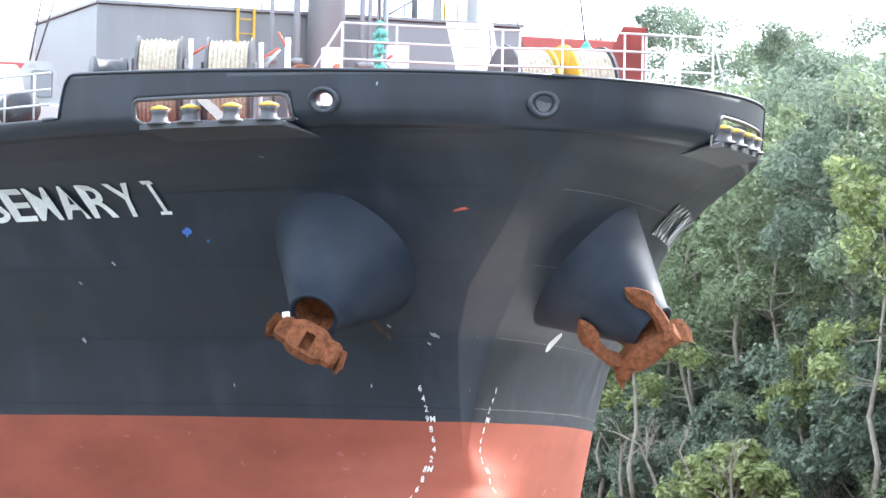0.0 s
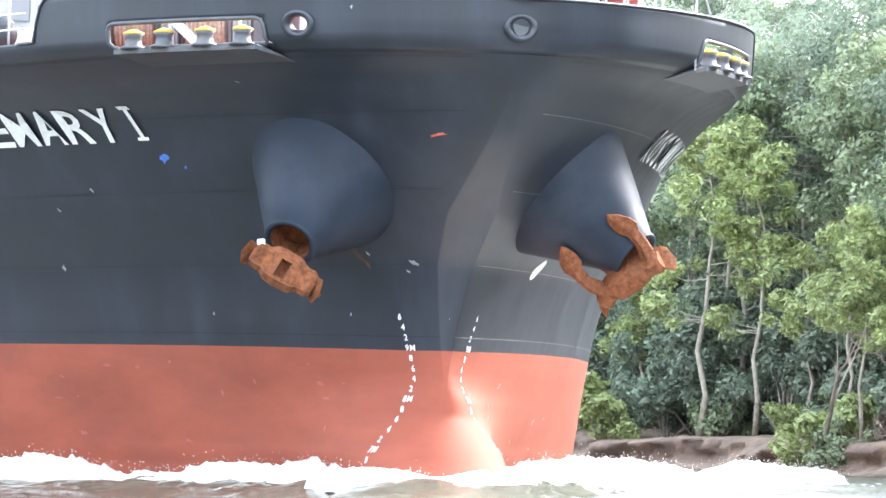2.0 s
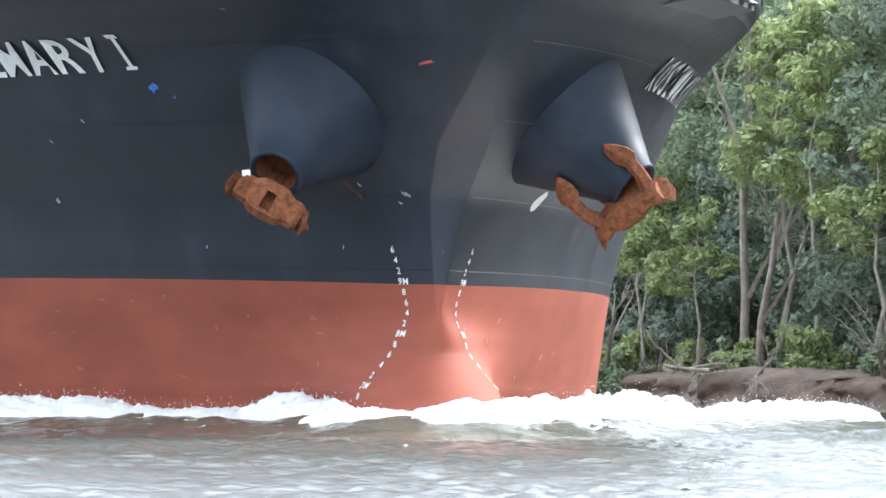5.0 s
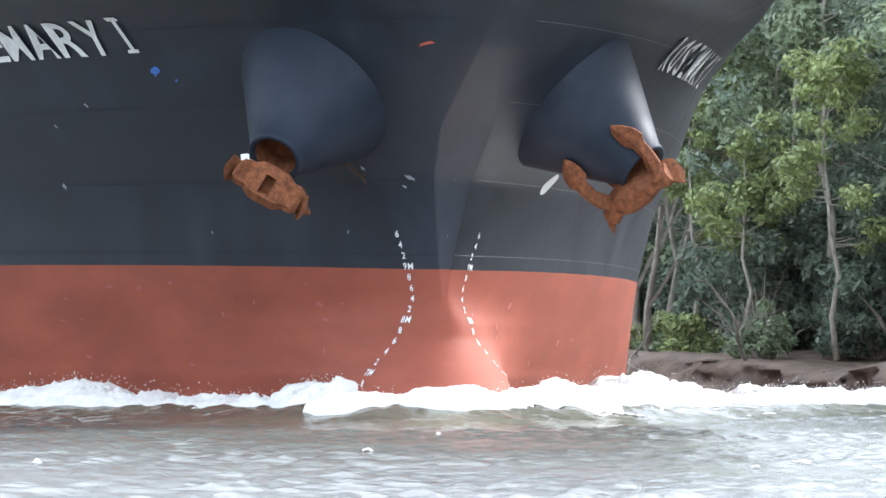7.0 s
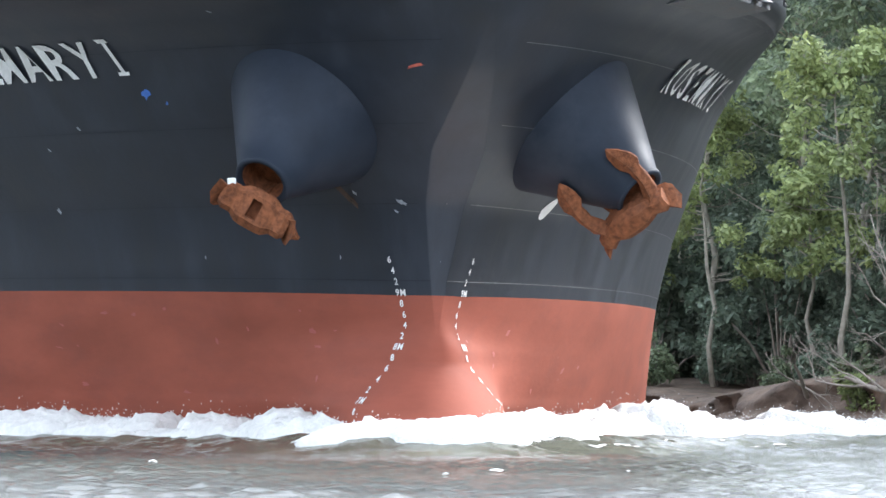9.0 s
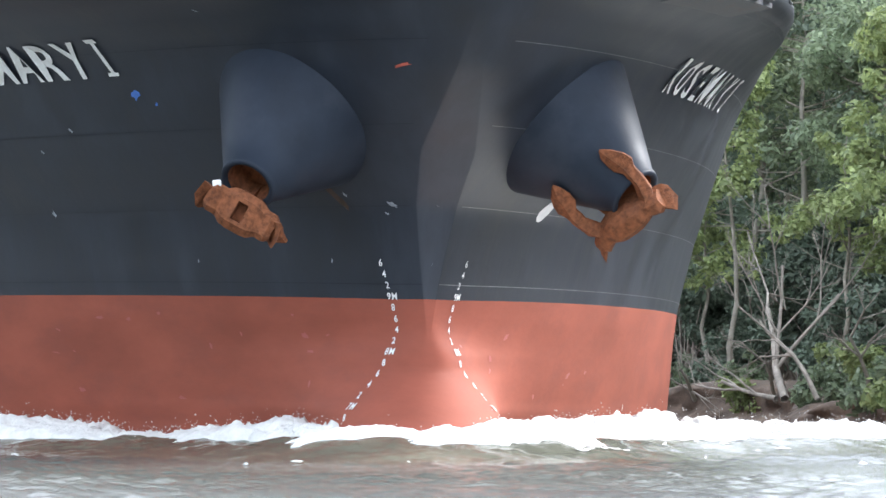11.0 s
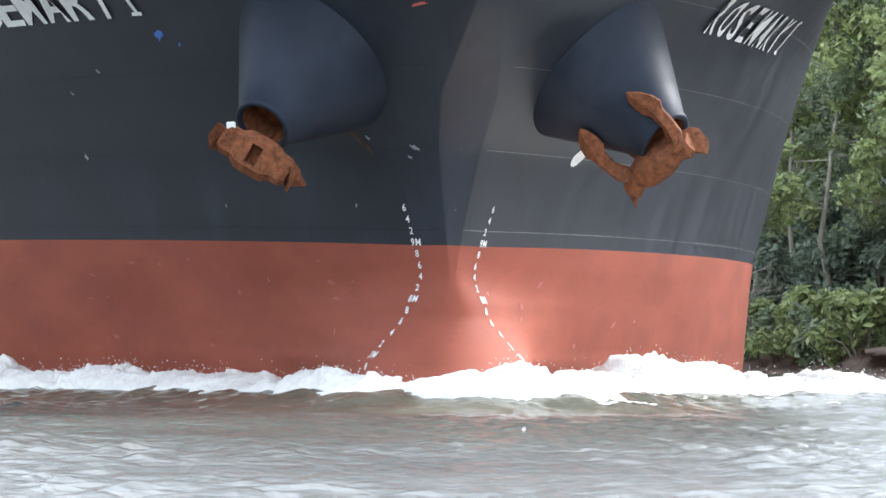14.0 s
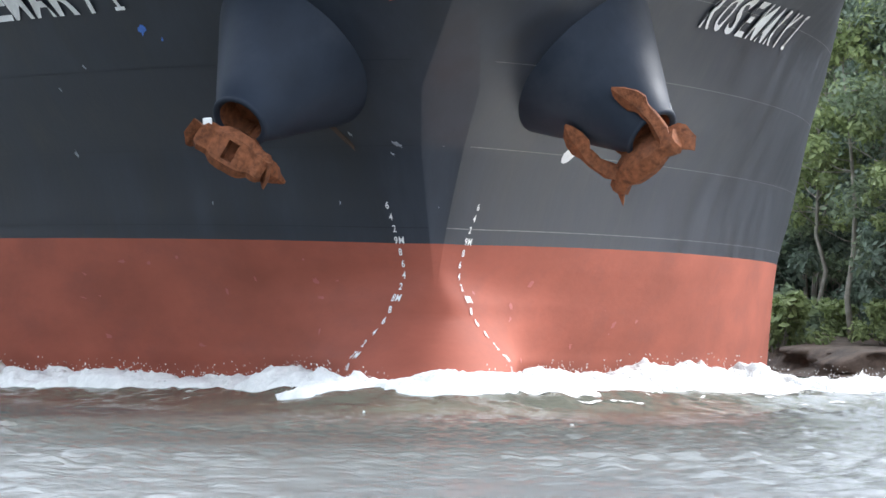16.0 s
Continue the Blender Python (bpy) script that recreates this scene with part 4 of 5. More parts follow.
def foam_piece(side, s0, length, seed):
    rng = random.Random(seed)
    c0 = ridge(s0 + length / 2, side, crest(s0 + length / 2, side))
    ns, no = 46, 26
    verts, faces = [], []
    fade = max(0.3, 1 - s0 / 36) * min(1.0, (0.5 if side < 0 else 0.68) + 0.06 * s0)
    hump = 1.0 + 0.25 * math.sin(s0 * 0.7 + 1.3 * side + 1)
    for i in range(ns + 1):
        u = i / ns
        s = s0 + length * u
        ends = min(1.0, 3.5 * u + 0.5, 3.5 * (1 - u) + 0.5)
        for j in range(no + 1):
            q = j / no
            o = crest(s, side) - 1.2 + 2.0 * q * min(1.0, 0.6 + 2.0 * u, 0.6 + 2.0 * (1 - u))
            p = ridge(s, side, o)
            n1 = noise.noise(Vector((s * 0.7 + seed, q * 1.5, side * 2.0)))
            n2 = noise.turbulence(Vector((s * 1.5, q * 3.0, seed * 1.7)), 3, False)
            n3 = noise.noise(Vector((s * 8.0, q * 12.0, seed * 0.7)))
            n4 = noise.noise(Vector((s * 17.0, q * 25.0, seed * 0.3)))
            prof = min(1.0, 0.5 + 2.0 * q) * (1.0 if q < 0.45 else max(0.0, 1 - ((q - 0.45) / 0.55) ** 1.6))
            top = 0.2 * fade + prof * ends * fade * hump * (0.58 + 0.2 * n1 + 0.22 * (n2 - 0.3)) + (0.1 * n3 + 0.085 * n4) * prof
            edge = min(1.0, 5 * (1 - q) + 0.02)
            wob = 0.2 * noise.noise(Vector((s * 1.9, seed, q * 3))) + 0.05 * n3
            p += Vector((0, side, 0)) * wob
            edge = min(edge, 12 * u, 12 * (1 - u))
            p.z = top * edge - 0.25 * (1 - edge)
            verts.append(p - c0)
    w = no + 1
    for i in range(ns):
        for j in range(no):
            f = (i * w + j, (i + 1) * w + j, (i + 1) * w + j + 1, i * w + j + 1)
            faces.append(f if side < 0 else f[::-1])
    ob = put("bow_wave_foam", mesh_of("bow_wave_foam", verts, faces, FOAM, True))
    tagged(ob, "white breaking foam of the bow wave along the hull", "foam", "bow wave")
    # flung drops
    bv, bf = [], []
    for _ in range(150):
        i, j = rng.randrange(ns), rng.randrange(4, no - 4)
        b = Vector(verts[i * w + j]) + Vector((rng.gauss(0, 0.1), rng.gauss(0, 0.12), abs(rng.gauss(0, 0.11)) + 0.01))
        r = rng.uniform(0.004, 0.013)
        k = len(bv)
        bv += [b + Vector(d) * r for d in ((1, 0, 0), (-1, 0, 0), (0, 1, 0), (0, -1, 0), (0, 0, 1.4), (0, 0, -1.4))]
        bf += [(k, k + 2, k + 4), (k + 2, k + 1, k + 4), (k + 1, k + 3, k + 4), (k + 3, k, k + 4), (k + 2, k, k + 5), (k + 1, k + 2, k + 5), (k + 3, k + 1, k + 5), (k, k + 3, k + 5)]
    tagged(put("spray", mesh_of("spray", bv, bf, FOAM), ob), kind="stuff")
    FOAM_PIECES.append((ob, c0, seed))


for side in (-1, 1):
    for k in range(13 if side < 0 else 17):
        foam_piece(side, 0.2 + 1.7 * k, 3.1, 3 + k * 2 + (side > 0))


def nose_foam(cx, cy, rx, ry, high, seed):
    """A heap of foam thrown up over the bulb."""
    n = 44
    c0 = Vector((cx, cy, 0))
    verts, faces = [], []
    for i in range(n + 1):
        for j in range(n + 1):
            u, q = 2 * i / n - 1, 2 * j / n - 1
            x, y = u * rx, q * ry
            r = math.sqrt(u * u + q * q)
            dome = max(0.0, 1 - r ** 2.2)
            t = noise.turbulence(Vector((x * 1.4, y * 1.4, seed)), 3, False)
            f = noise.noise(Vector((x * 8, y * 8, seed))) * 0.055 + noise.noise(Vector((x * 16, y * 16, seed))) * 0.05
            verts.append((x, y + 0.1 * noise.noise(Vector((x * 2, y * 2, seed + 3))), 0.12 + dome ** 0.6 * (0.36 + high * (0.5 + 0.6 * t)) + f * (dome > 0) - (0.25 if dome == 0 else 0)))
    w = n + 1
    for i in range(n):
        for j in range(n):
            faces.append((i * w + j, (i + 1) * w + j, (i + 1) * w + j + 1, i * w + j + 1))
    ob = put("bow_wave_foam", mesh_of("bow_wave_foam", verts, faces, FOAM, True))
    tagged(ob, "white foam heaped over the bulb at the stem", "foam", "bow wave")
    FOAM_PIECES.append((ob, c0, seed))


NOSE = stem_x(WL)[1]
nose_foam(NOSE + 0.1, 0.0, 1.3, 1.6, 0.2, 61)
nose_foam(NOSE - 0.6, 1.3, 1.3, 1.5, 0.26, 62)
nose_foam(NOSE - 0.9, -1.5, 1.2, 1.5, 0.02, 63)


def foam_lace(side, reach, thick, seed):
    """Thin torn foam lying on the water outside the crest."""
    verts, faces = [], []
    cols, rows = 420, 90
    for i in range(cols + 1):
        s = 0.5 + 30 * i / cols
        for j in range(rows + 1):
            o = crest(s, side) - 0.6 + reach * j / rows
            p = ridge(s, side, o)
            p.z = swell_top(p.x, p.y) + 0.012 + 0.01 * noise.noise(Vector((s * 9, o * 9, seed)))
            verts.append(p)
    w = rows + 1
    for i in range(cols):
        for j in range(rows):
            s, o = 0.5 + 30 * i / cols, reach * j / rows
            t = noise.turbulence(Vector((s * 0.9, o * 2.4, seed)), 6, False)
            if t > thick + 0.5 * (j / rows) ** 1.2:
                q = (i * w + j, (i + 1) * w + j, (i + 1) * w + j + 1, i * w + j + 1)
                faces.append(q)
    ob = put("wake_foam", mesh_of("wake_foam", verts, faces, FOAM, True))
    swells.append(tagged(ob, "thin torn white foam trailing from the bow wave", "foam", "bow wave"))


foam_lace(1, 4.5, 0.46, 9)
foam_lace(-1, 3.0, 0.5, 14)


def flecks():
    """Scattered foam left on the river."""
    rng = random.Random(21)
    verts, faces = [], []
    for _ in range(16):
        x, y = rng.uniform(-45, 70), rng.uniform(-22, 14)
        n, r = 9, rng.uniform(0.02, 0.09) * rng.uniform(0.3, 1)
        k = len(verts)
        verts.append((x, y, 0.055 + 0.03 * rng.random()))
        for i in range(n):
            a = 6.283 * i / n
            q = r * rng.uniform(0.4, 1.2)
            verts.append((x + math.cos(a) * q * 1.2, y + math.sin(a) * q * 1.6, 0.03 * rng.uniform(0.6, 1.6)))
        faces += [(k, k + 1 + i, k + 1 + (i + 1) % n) for i in range(n)]
    tagged(put("foam_flecks", mesh_of("foam_flecks", verts, faces, FOAM)), "scattered white foam flecks on the river", "foam", kind="stuff")


flecks()

# ---- river ----
def axis_steps(lo, hi, step, reach, grow=1.35):
    a, s = [lo + step * k for k in range(int((hi - lo) / step) + 1)], step
    while a[-1] < reach:
        s *= grow
        a.append(a[-1] + s)
    s = step
    while a[0] > -reach:
        s *= grow
        a.insert(0, a[0] - s)
    return np.array(a)


def river():
    xs, ys = axis_steps(-58, 96, 0.135, 3000), axis_steps(-23, 18, 0.095, 3000)
    X, Y = np.meshgrid(xs, ys, indexing="ij")
    rng = np.random.default_rng(4)
    Z = np.zeros_like(X)
    for k in range(52):
        lam = 0.36 * 1.028 ** k
        a = rng.uniform(-1.5, 1.5)
        kx, ky = 2 * np.pi / lam * math.cos(a), 2 * np.pi / lam * math.sin(a)
        ph = rng.uniform(0, 6.28)
        Z += 0.0034 * np.sin(kx * X + ky * Y + ph + 1.2 * np.sin(0.21 * ky * X - 0.17 * kx * Y + ph))
    Z += 1.0 * np.maximum(Z, 0) ** 1.5
    Z *= 0.8 + 0.4 * np.sin(0.23 * X + 0.31 * Y) * np.sin(0.17 * X - 0.4 * Y + 1)
    fade = np.exp(-np.maximum(0, np.maximum(np.abs(X - 19) - 77, np.abs(Y + 2) - 20)) / 6)
    Z *= fade
    w = len(ys)
    i, j = np.meshgrid(np.arange(len(xs) - 1), np.arange(w - 1), indexing="ij")
    q = (i * w + j).ravel()
    faces = np.stack([q, q + w, q + w + 1, q + 1], 1)
    me = bpy.data.meshes.new("water")
    me.vertices.add(X.size)
    me.vertices.foreach_set("co", np.stack([X, Y, Z], -1).ravel())
    me.loops.add(faces.size)
    me.loops.foreach_set("vertex_index", faces.ravel())
    me.polygons.add(len(faces))
    me.polygons.foreach_set("loop_start", np.arange(len(faces)) * 4)
    me.polygons.foreach_set("use_smooth", np.ones(len(faces), bool))
    me.update(calc_edges=True)
    me.materials.append(WATER)
    tagged(put("water", me), "grey-green choppy river water reflecting an overcast sky", "river", kind="structure")


river()


# ---- bank ----
def bank_edge(x):
    return 23.5 + 1.2 * math.sin(x * 0.11) + 0.8 * math.sin(x * 0.31 + 1)


def hill(x, d):
    """The land rises far upstream."""
    a = min(1.0, max(0.0, (-205 - x) / 80))
    b = min(1.0, max(0.0, (d - 12) / 50))
    return 19 * a * a * (3 - 2 * a) * b * b * (3 - 2 * b)


def bank():
    verts, faces = [], []
    xs = [-470 + 1.5 * k for k in range(200)] + [-170 + 0.3 * k for k in range(640)] + [22 + 1.5 * k for k in range(60)]
    prof = [(-3.0, -0.6), (0.0, -0.03), (0.3, 0.08), (0.6, 0.2), (0.85, 0.4), (0.95, 0.65), (1.0, 0.9), (1.1, 1.15), (1.4, 1.28), (1.9, 1.36), (3, 1.33), (5, 1.3), (14, 1.5), (20, 1.7), (26, 1.85), (32, 2), (40, 2.3), (50, 2.7), (60, 3), (75, 3.5), (110, 5), (400, 8), (2500, 12)]
    for x in xs:
        for d, z in prof:
            n = noise.noise(Vector((x * 0.35, d, z)))
            n2 = noise.noise(Vector((x * 1.3, d * 2, z * 3))) + 0.6 * noise.noise(Vector((x * 3.7, d * 5, z * 6)))
            tall = 0.75 + 0.5 * noise.noise(Vector((x * 0.08, 3, 0)))
            z += hill(x, d)
            verts.append((x, bank_edge(x) + d + 0.8 * n + (0.4 * n2 if d < 3 else 0), (z * tall if 0 < z < 1.6 and d < 6 else z) + (0.12 * n2 if z > 0 else 0)))
    w = len(prof)
    for i in range(len(xs) - 1):
        for j in range(w - 1):
            faces.append((i * w + j, (i + 1) * w + j, (i + 1) * w + j + 1, i * w + j + 1))
    tagged(put("ground", mesh_of("ground", verts, faces, MUD, True)), "eroded brown mud river bank under trees", "river bank", kind="structure")


bank()


def unseen_bank_edge(x):
    return -35 + 1.5 * math.sin(x * 0.06 + 2) + 0.7 * math.sin(x * 0.23)


def unseen_bank():
    """An unseen bank added behind the camera: closes the river, carries the screening woods."""
    xs = [-300 + 2.0 * k for k in range(300)]
    prof = [(3.0, -0.6), (0.0, -0.03), (-0.5, 0.25), (-0.9, 0.8), (-1.6, 1.2), (-5, 1.3), (-20, 1.6), (-60, 3), (-400, 8), (-2500, 12)]
    verts = [(x, unseen_bank_edge(x) + d + 0.6 * noise.noise(Vector((x * 0.4, d, 7))), z) for x in xs for d, z in prof]
    w = len(prof)
    faces = [(i * w + j, i * w + j + 1, (i + 1) * w + j + 1, (i + 1) * w + j) for i in range(len(xs) - 1) for j in range(w - 1)]
    tagged(put("ground", mesh_of("ground", verts, faces, MUD, True)), "unseen brown mud bank added behind the camera under the screening woods", "river bank", kind="structure")


unseen_bank()


# ---- trees ----
def leaf_cloud(rng, centres, count, size, flat=0.75):
    """Small folded leaves about clump centres (point, radius)."""
    verts, faces = [], []
    tot = sum(r * r for _, r in centres)
    for c, r in centres:
        for _ in range(int(count * r * r / tot)):
            d = Vector((rng.gauss(0, 1), rng.gauss(0, 1), rng.gauss(0, 1))).normalized() * r * rng.uniform(0.45, 1.08)
            d.z *= flat
            p = c + d
            n = (d.normalized() * 0.8 + Vector((rng.uniform(-1, 1), rng.uniform(-1, 1), rng.uniform(-0.2, 1.4)))).normalized()
            a = n.orthogonal().normalized()
            a = Matrix.Rotation(rng.uniform(0, 6.28), 3, n) @ a
            b = n.cross(a)
            s = size * rng.uniform(0.6, 1.4)
            k = len(verts)
            verts += [p - a * s, p - b * s * 0.45 + n * s * 0.1, p + a * s, p + b * s * 0.45 + n * s * 0.1]
            faces.append((k, k + 1, k + 2, k + 3))
    return verts, faces


def tree(name, seed, height, spread, leafmat, leaves, label, bare=0.35, size=0.13, lean=0.06, clumps=34):
    rng = random.Random(seed)
    t = empty(name, label, "tree", "trees on the river bank")
    bm = bmesh.new()
    top = Vector((rng.uniform(-1, 1) * lean * height, rng.uniform(-0.5, 0.5) * lean * height, height * 0.9))
    pts = [top * (k / 7) + Vector((rng.uniform(-1, 1), rng.uniform(-1, 1), 0)) * 0.018 * height * (k > 0) for k in range(8)]
    r0 = 0.005 * height + 0.035
    add_tube(bm, pts, [r0 * (1.25 - 1.1 * k / 7) for k in range(8)], 7)
    centres = []
    for k in range(clumps):
        h = bare + (1 - bare) * rng.random() ** 0.8
        base = pts[min(6, int(h * 7))].lerp(pts[min(7, int(h * 7) + 1)], h * 7 % 1)
        ang = rng.uniform(0, 6.28)
        reach = spread * (1.05 - 0.75 * abs((h - bare) / (1 - bare) - 0.35)) * rng.uniform(0.35, 1)
        tip = base + Vector((math.cos(ang) * reach, math.sin(ang) * reach, reach * rng.uniform(0.1, 0.6)))
        mid = base.lerp(tip, 0.5) + Vector((0, 0, -0.08 * reach))
        add_tube(bm, [base, mid, tip], [r0 * 0.35, r0 * 0.22, r0 * 0.08], 4, False)
        centres.append((tip, rng.uniform(0.07, 0.16) * spread * 2.0))
        if rng.random() < 0.6:
            centres.append((mid + Vector((rng.uniform(-1, 1), rng.uniform(-1, 1), rng.uniform(-0.5, 1))) * 0.2 * spread, rng.uniform(0.05, 0.1) * spread * 2.0))
    part("trunk", bm, BARK, t, "", True)
    v, f = leaf_cloud(rng, centres, leaves, size)
    put("crown", mesh_of("crown", v, f, leafmat), t)
    return t


def bush(seed, height, width, leafmat, leaves, label):
    rng = random.Random(seed)
    t = empty("bush", label, "bush", "bushes on the river bank")
    bm = bmesh.new()
    centres = []
    for k in range(16):
        a, q = rng.uniform(0, 6.28), rng.uniform(0.1, 1) * width
        tip = Vector((math.cos(a) * q, math.sin(a) * q * 0.8, height * rng.uniform(0.15, 0.95) * (1.1 - 0.5 * q / width)))
        add_tube(bm, [(0, 0, -0.3), tip * 0.5 + Vector((0, 0, 0.15)), tip], [0.04, 0.03, 0.01], 4, False)
        centres.append((tip, rng.uniform(0.16, 0.34) * width))
    tagged(part("stem", bm, DEADWOOD, t, "", True), kind="stuff")
    v, f = leaf_cloud(rng, centres, leaves, 0.13, 0.85)
    put("foliage", mesh_of("foliage", v, f, leafmat), t)
    return t


def bare_branches(seed, length, label, way, spread=0.8, depth=4, name="fallen_tree"):
    """Dead wood: one limb that forks again and again."""
    rng = random.Random(seed)
    t = empty(name, label, "dead tree", "dead wood on the bank")
    bm, twigs = bmesh.new(), bmesh.new()

    def grow(p, d, l, r, k):
        pts = [p]
        for q in range(3):
            d = (d + Vector((rng.uniform(-1, 1), rng.uniform(-1, 1), rng.uniform(-0.7, 0.9))) * 0.16).normalized()
            pts.append(pts[-1] + d * l / 3)
        add_tube(bm if k > 1 else twigs, pts, [r, r * 0.85, r * 0.7, r * 0.55], 5 if k > 1 else 3, False)
        if k > 0:
            for q in range(rng.choice((2, 3, 3))):
                nd = (d + Vector((rng.uniform(-1, 1), rng.uniform(-1, 1), rng.uniform(-0.8, 1.0))) * spread).normalized()
                grow(pts[rng.choice((1, 2, 3))], nd, l * rng.uniform(0.45, 0.75), r * 0.5, k - 1)

    grow(Vector((0, 0, 0)), Vector(way).normalized(), length * 0.55, 0.012 * length + 0.03, depth)
    part("limb", bm, DEADWOOD, t, "", True)
    tagged(part("twig", twigs, DEADWOOD, t), kind="stuff")
    return t


def forest():
    rng = random.Random(11)
    kinds = [
        tree("mangrove_tree", 1, 16, 3.4, LEAF, 8500, "tall green riverside tree with a dense crown", 0.2, clumps=40),
        tree("mangrove_tree", 2, 18, 3.8, LEAF_DARK, 8500, "tall dark green riverside tree with a dense crown", 0.22, clumps=42),
        tree("mangrove_tree", 3, 14, 3.2, LEAF, 7000, "leafy green riverside tree", 0.15, clumps=38),
        tree("mangrove_tree", 4, 11.5, 2.3, LEAF_LIGHT, 4200, "slender light green tree with a pale bare trunk", 0.32, clumps=28),
        tree("mangrove_tree", 5, 8.5, 1.9, LEAF_LIGHT, 3000, "young light green tree with a thin pale trunk", 0.25, clumps=24),
        tree("mangrove_tree", 6, 17, 3.8, LEAF_DARK, 9000, "tall shaded forest tree leafy to the ground", 0.06, clumps=48),
        bush(7, 3.2, 2.2, LEAF_DARK, 2600, "dark green bush in the forest edge"),
        bush(8, 2.0, 1.6, LEAF, 1800, "low green bush at the water's edge"),
        bush(9, 2.2, 1.7, LEAF_LIGHT, 1900, "light green bush on the mud bank"),
        bush(10, 5.0, 2.6, LEAF_DARK, 3800, "tall dark thicket under the trees"),
    ]
    first = set()

    def stand(k, x, y, s, z=None, turn=None):
        m = pose(x, y, (1.0 if y < 30 else 1.35) if z is None else z, 0, 0, rng.uniform(0, 360) if turn is None else turn)
        if k not in first:
            first.add(k)
            kinds[k].matrix_basis = m
            ob = kinds[k]
        else:
            ob = copy_thing(kinds[k], m)
        ob.scale = (s,) * 3
        return ob

    # light trees that stand out at the edge
    for k, x, s in ((3, -108.5, 1.05), (3, -106.6, 0.95), (4, -102.1, 0.9), (4, -94.0, 0.95), (3, -97.5, 0.7), (4, -89.5, 0.8), (4, -84, 0.75), (3, -78, 1.1), (3, -74, 0.95), (4, -66, 1.0),
                    (3, -60, 0.9), (4, -52, 1.0), (3, -47, 1.0), (4, -39, 1.1), (3, -34, 1.05), (3, -26, 1.1), (4, -20, 1.1), (3, -14, 1.0), (4, -8, 1.0), (4, -118, 0.8), (3, -128, 1.0), (4, -140, 1.0), (3, -155, 1.0), (3, -175, 1.0)):
        stand(k, x, bank_edge(x) + rng.uniform(3.0, 5.0), s)
    for row, (y, kk, step) in enumerate(((7.5, (0, 2, 5, 2), 3.4), (11.5, (5, 1, 0), 3.8), (16.5, (1, 5, 0), 4.2), (23, (1, 1, 0), 5.0))):
        x = -225.0 + row
        while x < 26:
            stand(rng.choice(kk), x, bank_edge(x) + y + rng.uniform(-1.5, 1.5), rng.uniform(0.85, 1.12))
            x += rng.uniform(0.7, 1.3) * step
    for d, n in ((30, 24), (42, 26), (56, 26), (72, 22)):
        for k in range(n):
            x = -430 + 225 * (k + rng.random()) / n
            stand(rng.choice((0, 1, 5)), x, bank_edge(x) + d + rng.uniform(-4, 4), rng.uniform(0.9, 1.15), 1.6 + d * 0.01 + hill(x, d) - 0.6)
    # undergrowth
    x = -215.0
    while x < 24:
        stand(rng.choice((6, 9, 9)), x, bank_edge(x) + rng.uniform(5.5, 8.0), rng.uniform(0.8, 1.25))
        x += rng.uniform(1.4, 2.6)
    x = -215.0
    while x < 24:
        stand(9, x, bank_edge(x) + rng.uniform(9.0, 12.5), rng.uniform(1.1, 1.6))
        x += rng.uniform(1.6, 2.8)
    x = -200.0
    while x < 20:
        stand(rng.choice((6, 7, 8)), x, bank_edge(x) + rng.uniform(3.2, 5.5), rng.uniform(0.6, 1.0))
        x += rng.uniform(3.0, 7.0)
    # bushes right on the bank
    for k, x, d, s, z in ((8, -87.4, 1.3, 1.0, 0.15), (7, -86.0, 1.5, 0.8, 0.2), (8, -72, 1.8, 0.7, 0.5), (7, -76, 2.0, 0.8, 0.6), (8, -42.6, 1.0, 0.7, 0.2), (7, -33, 2.2, 1.0, 0.6),
                          (8, -21, 1.2, 1.1, 0.5), (8, -17, 1.0, 1.2, 0.5), (7, -14, 1.0, 1.2, 0.4), (8, -11, 1.2, 1.2, 0.4), (7, -24, 2.0, 1.1, 0.5), (8, -116, 1.5, 1.4, 0.8), (8, -120, 1.8, 1.2, 0.8), (8, -112, 1.6, 1.0, 0.8), (7, -99, 3, 0.8, 1.1), (7, -63, 3, 0.9, 1.1), (8, -28, 2.5, 0.9, 0.8)):
        stand(k, x, bank_edge(x) + d, s, z)
    # dead wood
    for seed, x, d, z, length, way, depth in ((31, -122.0, 1.6, 1.2, 3.6, (0.2, -0.2, 1), 5), (32, -118.0, 1.4, 1.1, 3.4, (-0.3, -0.3, 1), 5), (33, -114.0, 1.5, 1.0, 3.0, (0.3, -0.2, 1), 5), (34, -125.0, 2.0, 1.2, 3.4, (0.1, -0.2, 1), 5),
                                              (35, -86.3, 1.4, 1.0, 5.0, (0.75, -0.2, 0.6), 2), (36, -72.0, 0.9, 0.9, 3.6, (0.8, -0.3, -0.1), 5), (37, -69.0, 0.9, 0.9, 3.6, (-0.8, -0.3, 0.0), 5), (38, -66, 1.0, 0.9, 3.2, (0.7, -0.3, -0.1), 5),
                                              (39, -44.0, 0.8, 0.5, 4.2, (0.7, -0.3, 0.35), 4), (40, -30.0, 0.8, 0.6, 9.5, (-0.85, 0.0, 0.62), 5), (41, -33.0, 0.6, 0.6, 5.0, (-0.8, -0.2, 0.15), 5), (42, -37.0, 0.7, 0.5, 4.5, (0.6, -0.2, 0.35), 5), (43, -60, 0.8, 0.8, 4.2, (0.6, -0.3, 0.2), 5),
                                              (44, -26.0, 0.8, 0.6, 4.5, (-0.5, -0.2, 0.7), 5), (45, -23.0, 1.0, 0.6, 4.0, (0.4, -0.2, 0.7), 5), (46, -82, 1.0, 0.9, 3.5, (0.7, -0.3, 0.1), 5)):
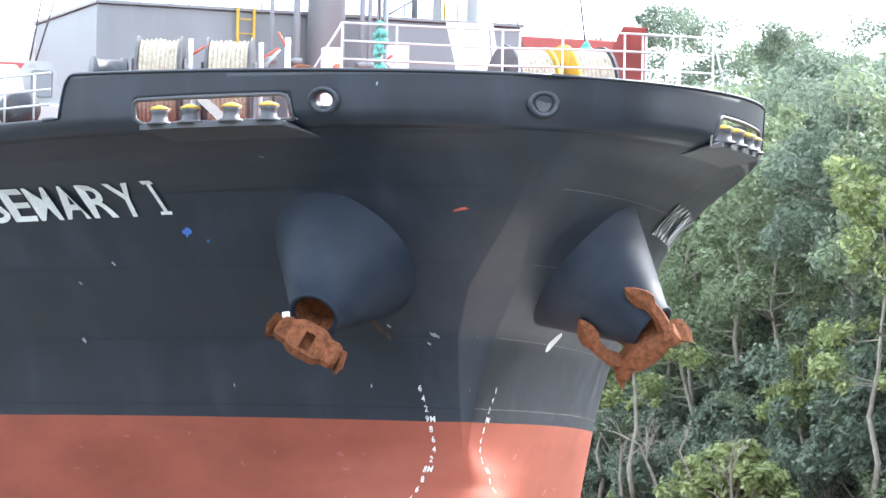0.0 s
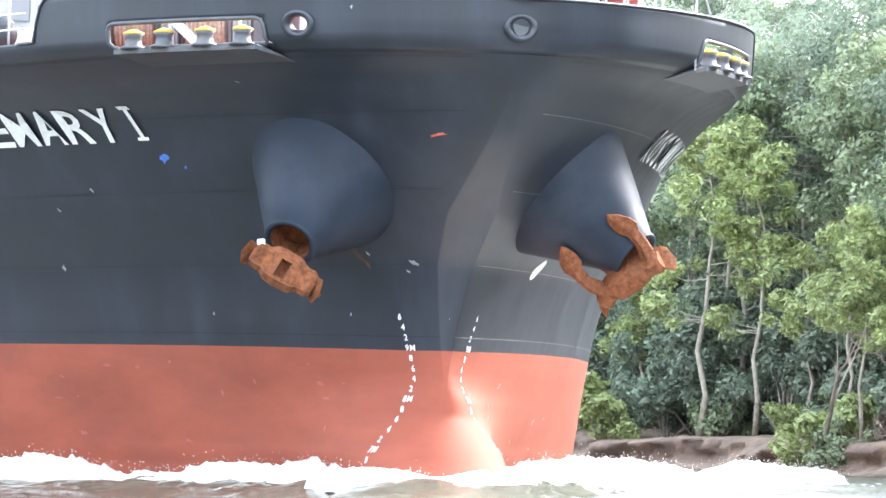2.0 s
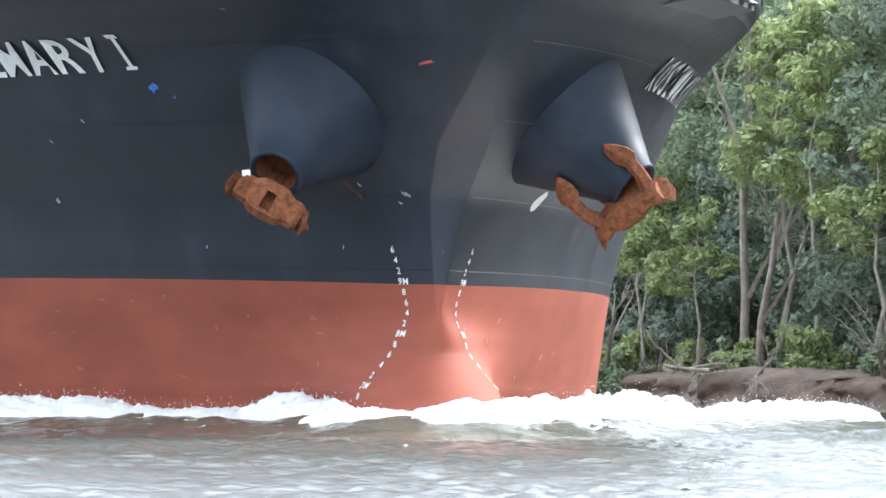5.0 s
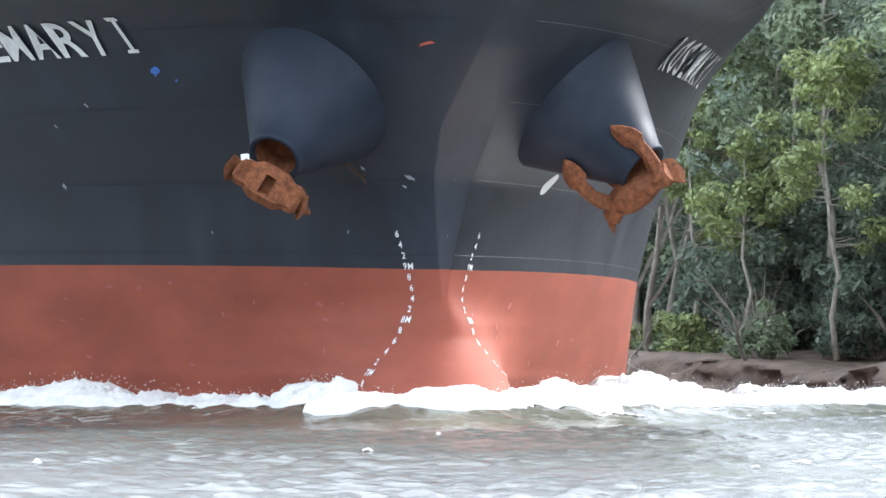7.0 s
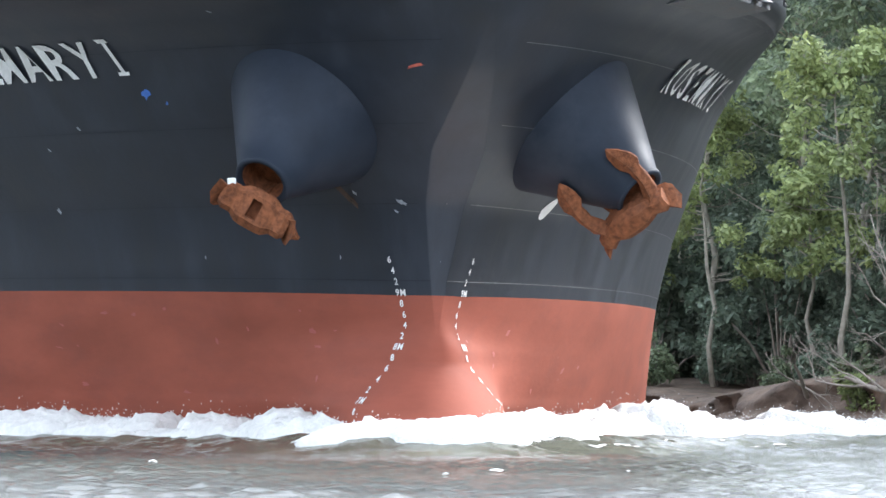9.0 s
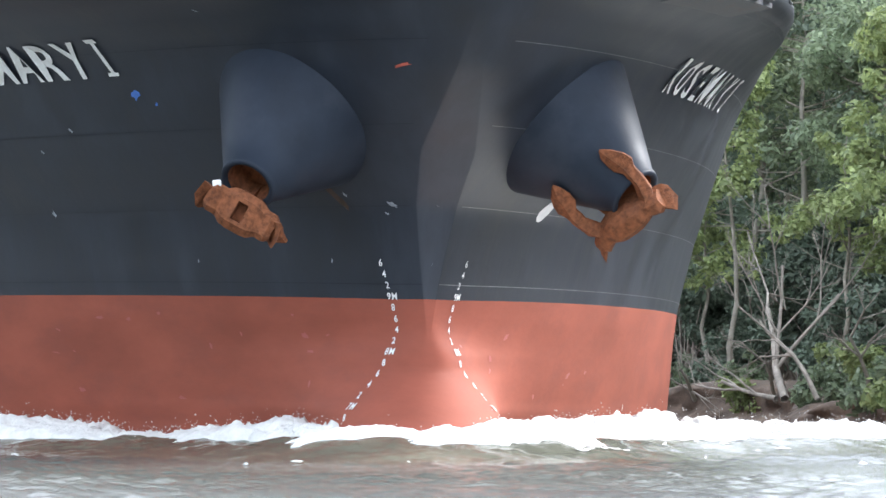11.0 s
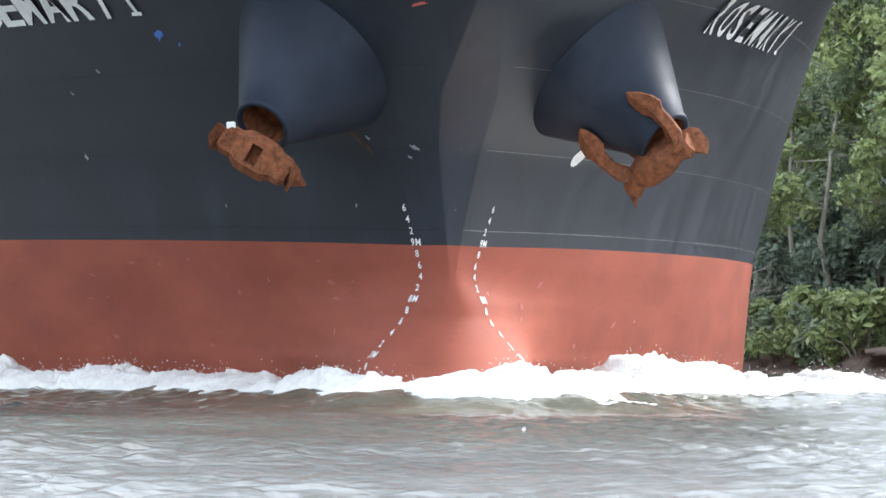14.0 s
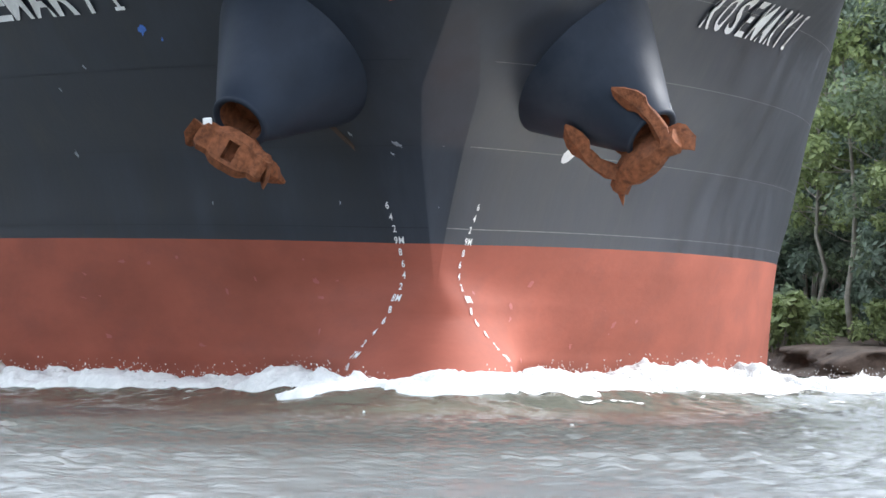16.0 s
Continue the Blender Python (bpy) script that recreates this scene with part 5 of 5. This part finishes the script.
        t = bare_branches(seed, length, "bare grey dead branches on the mud bank", way, 0.75, depth)
        t.matrix_basis = pose(x, bank_edge(x) + d - 0.5, z + 0.25)
    for seed, x, d, length, way in ((51, -82.1, 4.0, 13, (0.12, 0, 1)), (52, -79.4, 3.6, 11, (0.4, 0, 1)), (53, -80.0, 4.5, 9, (-0.25, 0, 1))):
        t = bare_branches(seed, length, "tall pale bare trunk leaning among the trees", way, 0.6, 2, "bare_tree")
        t.matrix_basis = pose(x, bank_edge(x) + d, 1.0)


forest()


def unseen_forest():
    """Unseen woods added to block low sky from the starboard hull, one mass of leaves."""
    rng = random.Random(77)
    clumps = []
    for d, step in ((5.0, 3.6), (10.0, 4.2)):
        x = -110.0
        while x < 200:
            h, y = rng.uniform(13, 18), unseen_bank_edge(x) - d + rng.uniform(-1, 1)
            for k in range(9):
                z = 1.5 + (h - 1.5) * (k + rng.random()) / 9
                clumps.append((Vector((x + rng.uniform(-2, 2), y + rng.uniform(-1.5, 1.5), z)), rng.uniform(1.4, 2.3)))
            x += rng.uniform(0.8, 1.2) * step
    v, f = leaf_cloud(rng, clumps, 90000, 0.42)
    tagged(put("woods", mesh_of("woods", v, f, LEAF_DARK)), "unseen dark green woods added behind the camera to darken the starboard side", "woods", kind="stuff")


unseen_forest()



# ---- motion ----
def motions():
    times = [0.5 * k for k in range(33)]
    walk(ship, [(t, ship_pose(t)) for t in times])
    for ob in swells:
        walk(ob, [(t, ship_pose(t, 0, 0.03 * math.sin(1.3 * t)) @ pose(0, 0.05 * math.sin(0.9 * t), 0)) for t in times])
    steps = [0.4 * k for k in range(41)]
    for ob, c, seed in FOAM_PIECES:
        rows = []
        for t in steps:
            a = seed * 2.4
            m = ship_pose(t, 0, 0) @ Matrix.Translation(c + Vector((0.16 * math.sin(2.1 * t + a), 0.1 * math.sin(1.7 * t + 2 * a), 0.09 * math.sin(2.9 * t + 3 * a)))) @ pose(0, 0, 0, 6 * math.sin(2.3 * t + a), 4 * math.sin(1.9 * t + a), 5 * math.sin(1.1 * t + 2 * a))
            rows.append((t, m))
        walk(ob, rows)


motions()
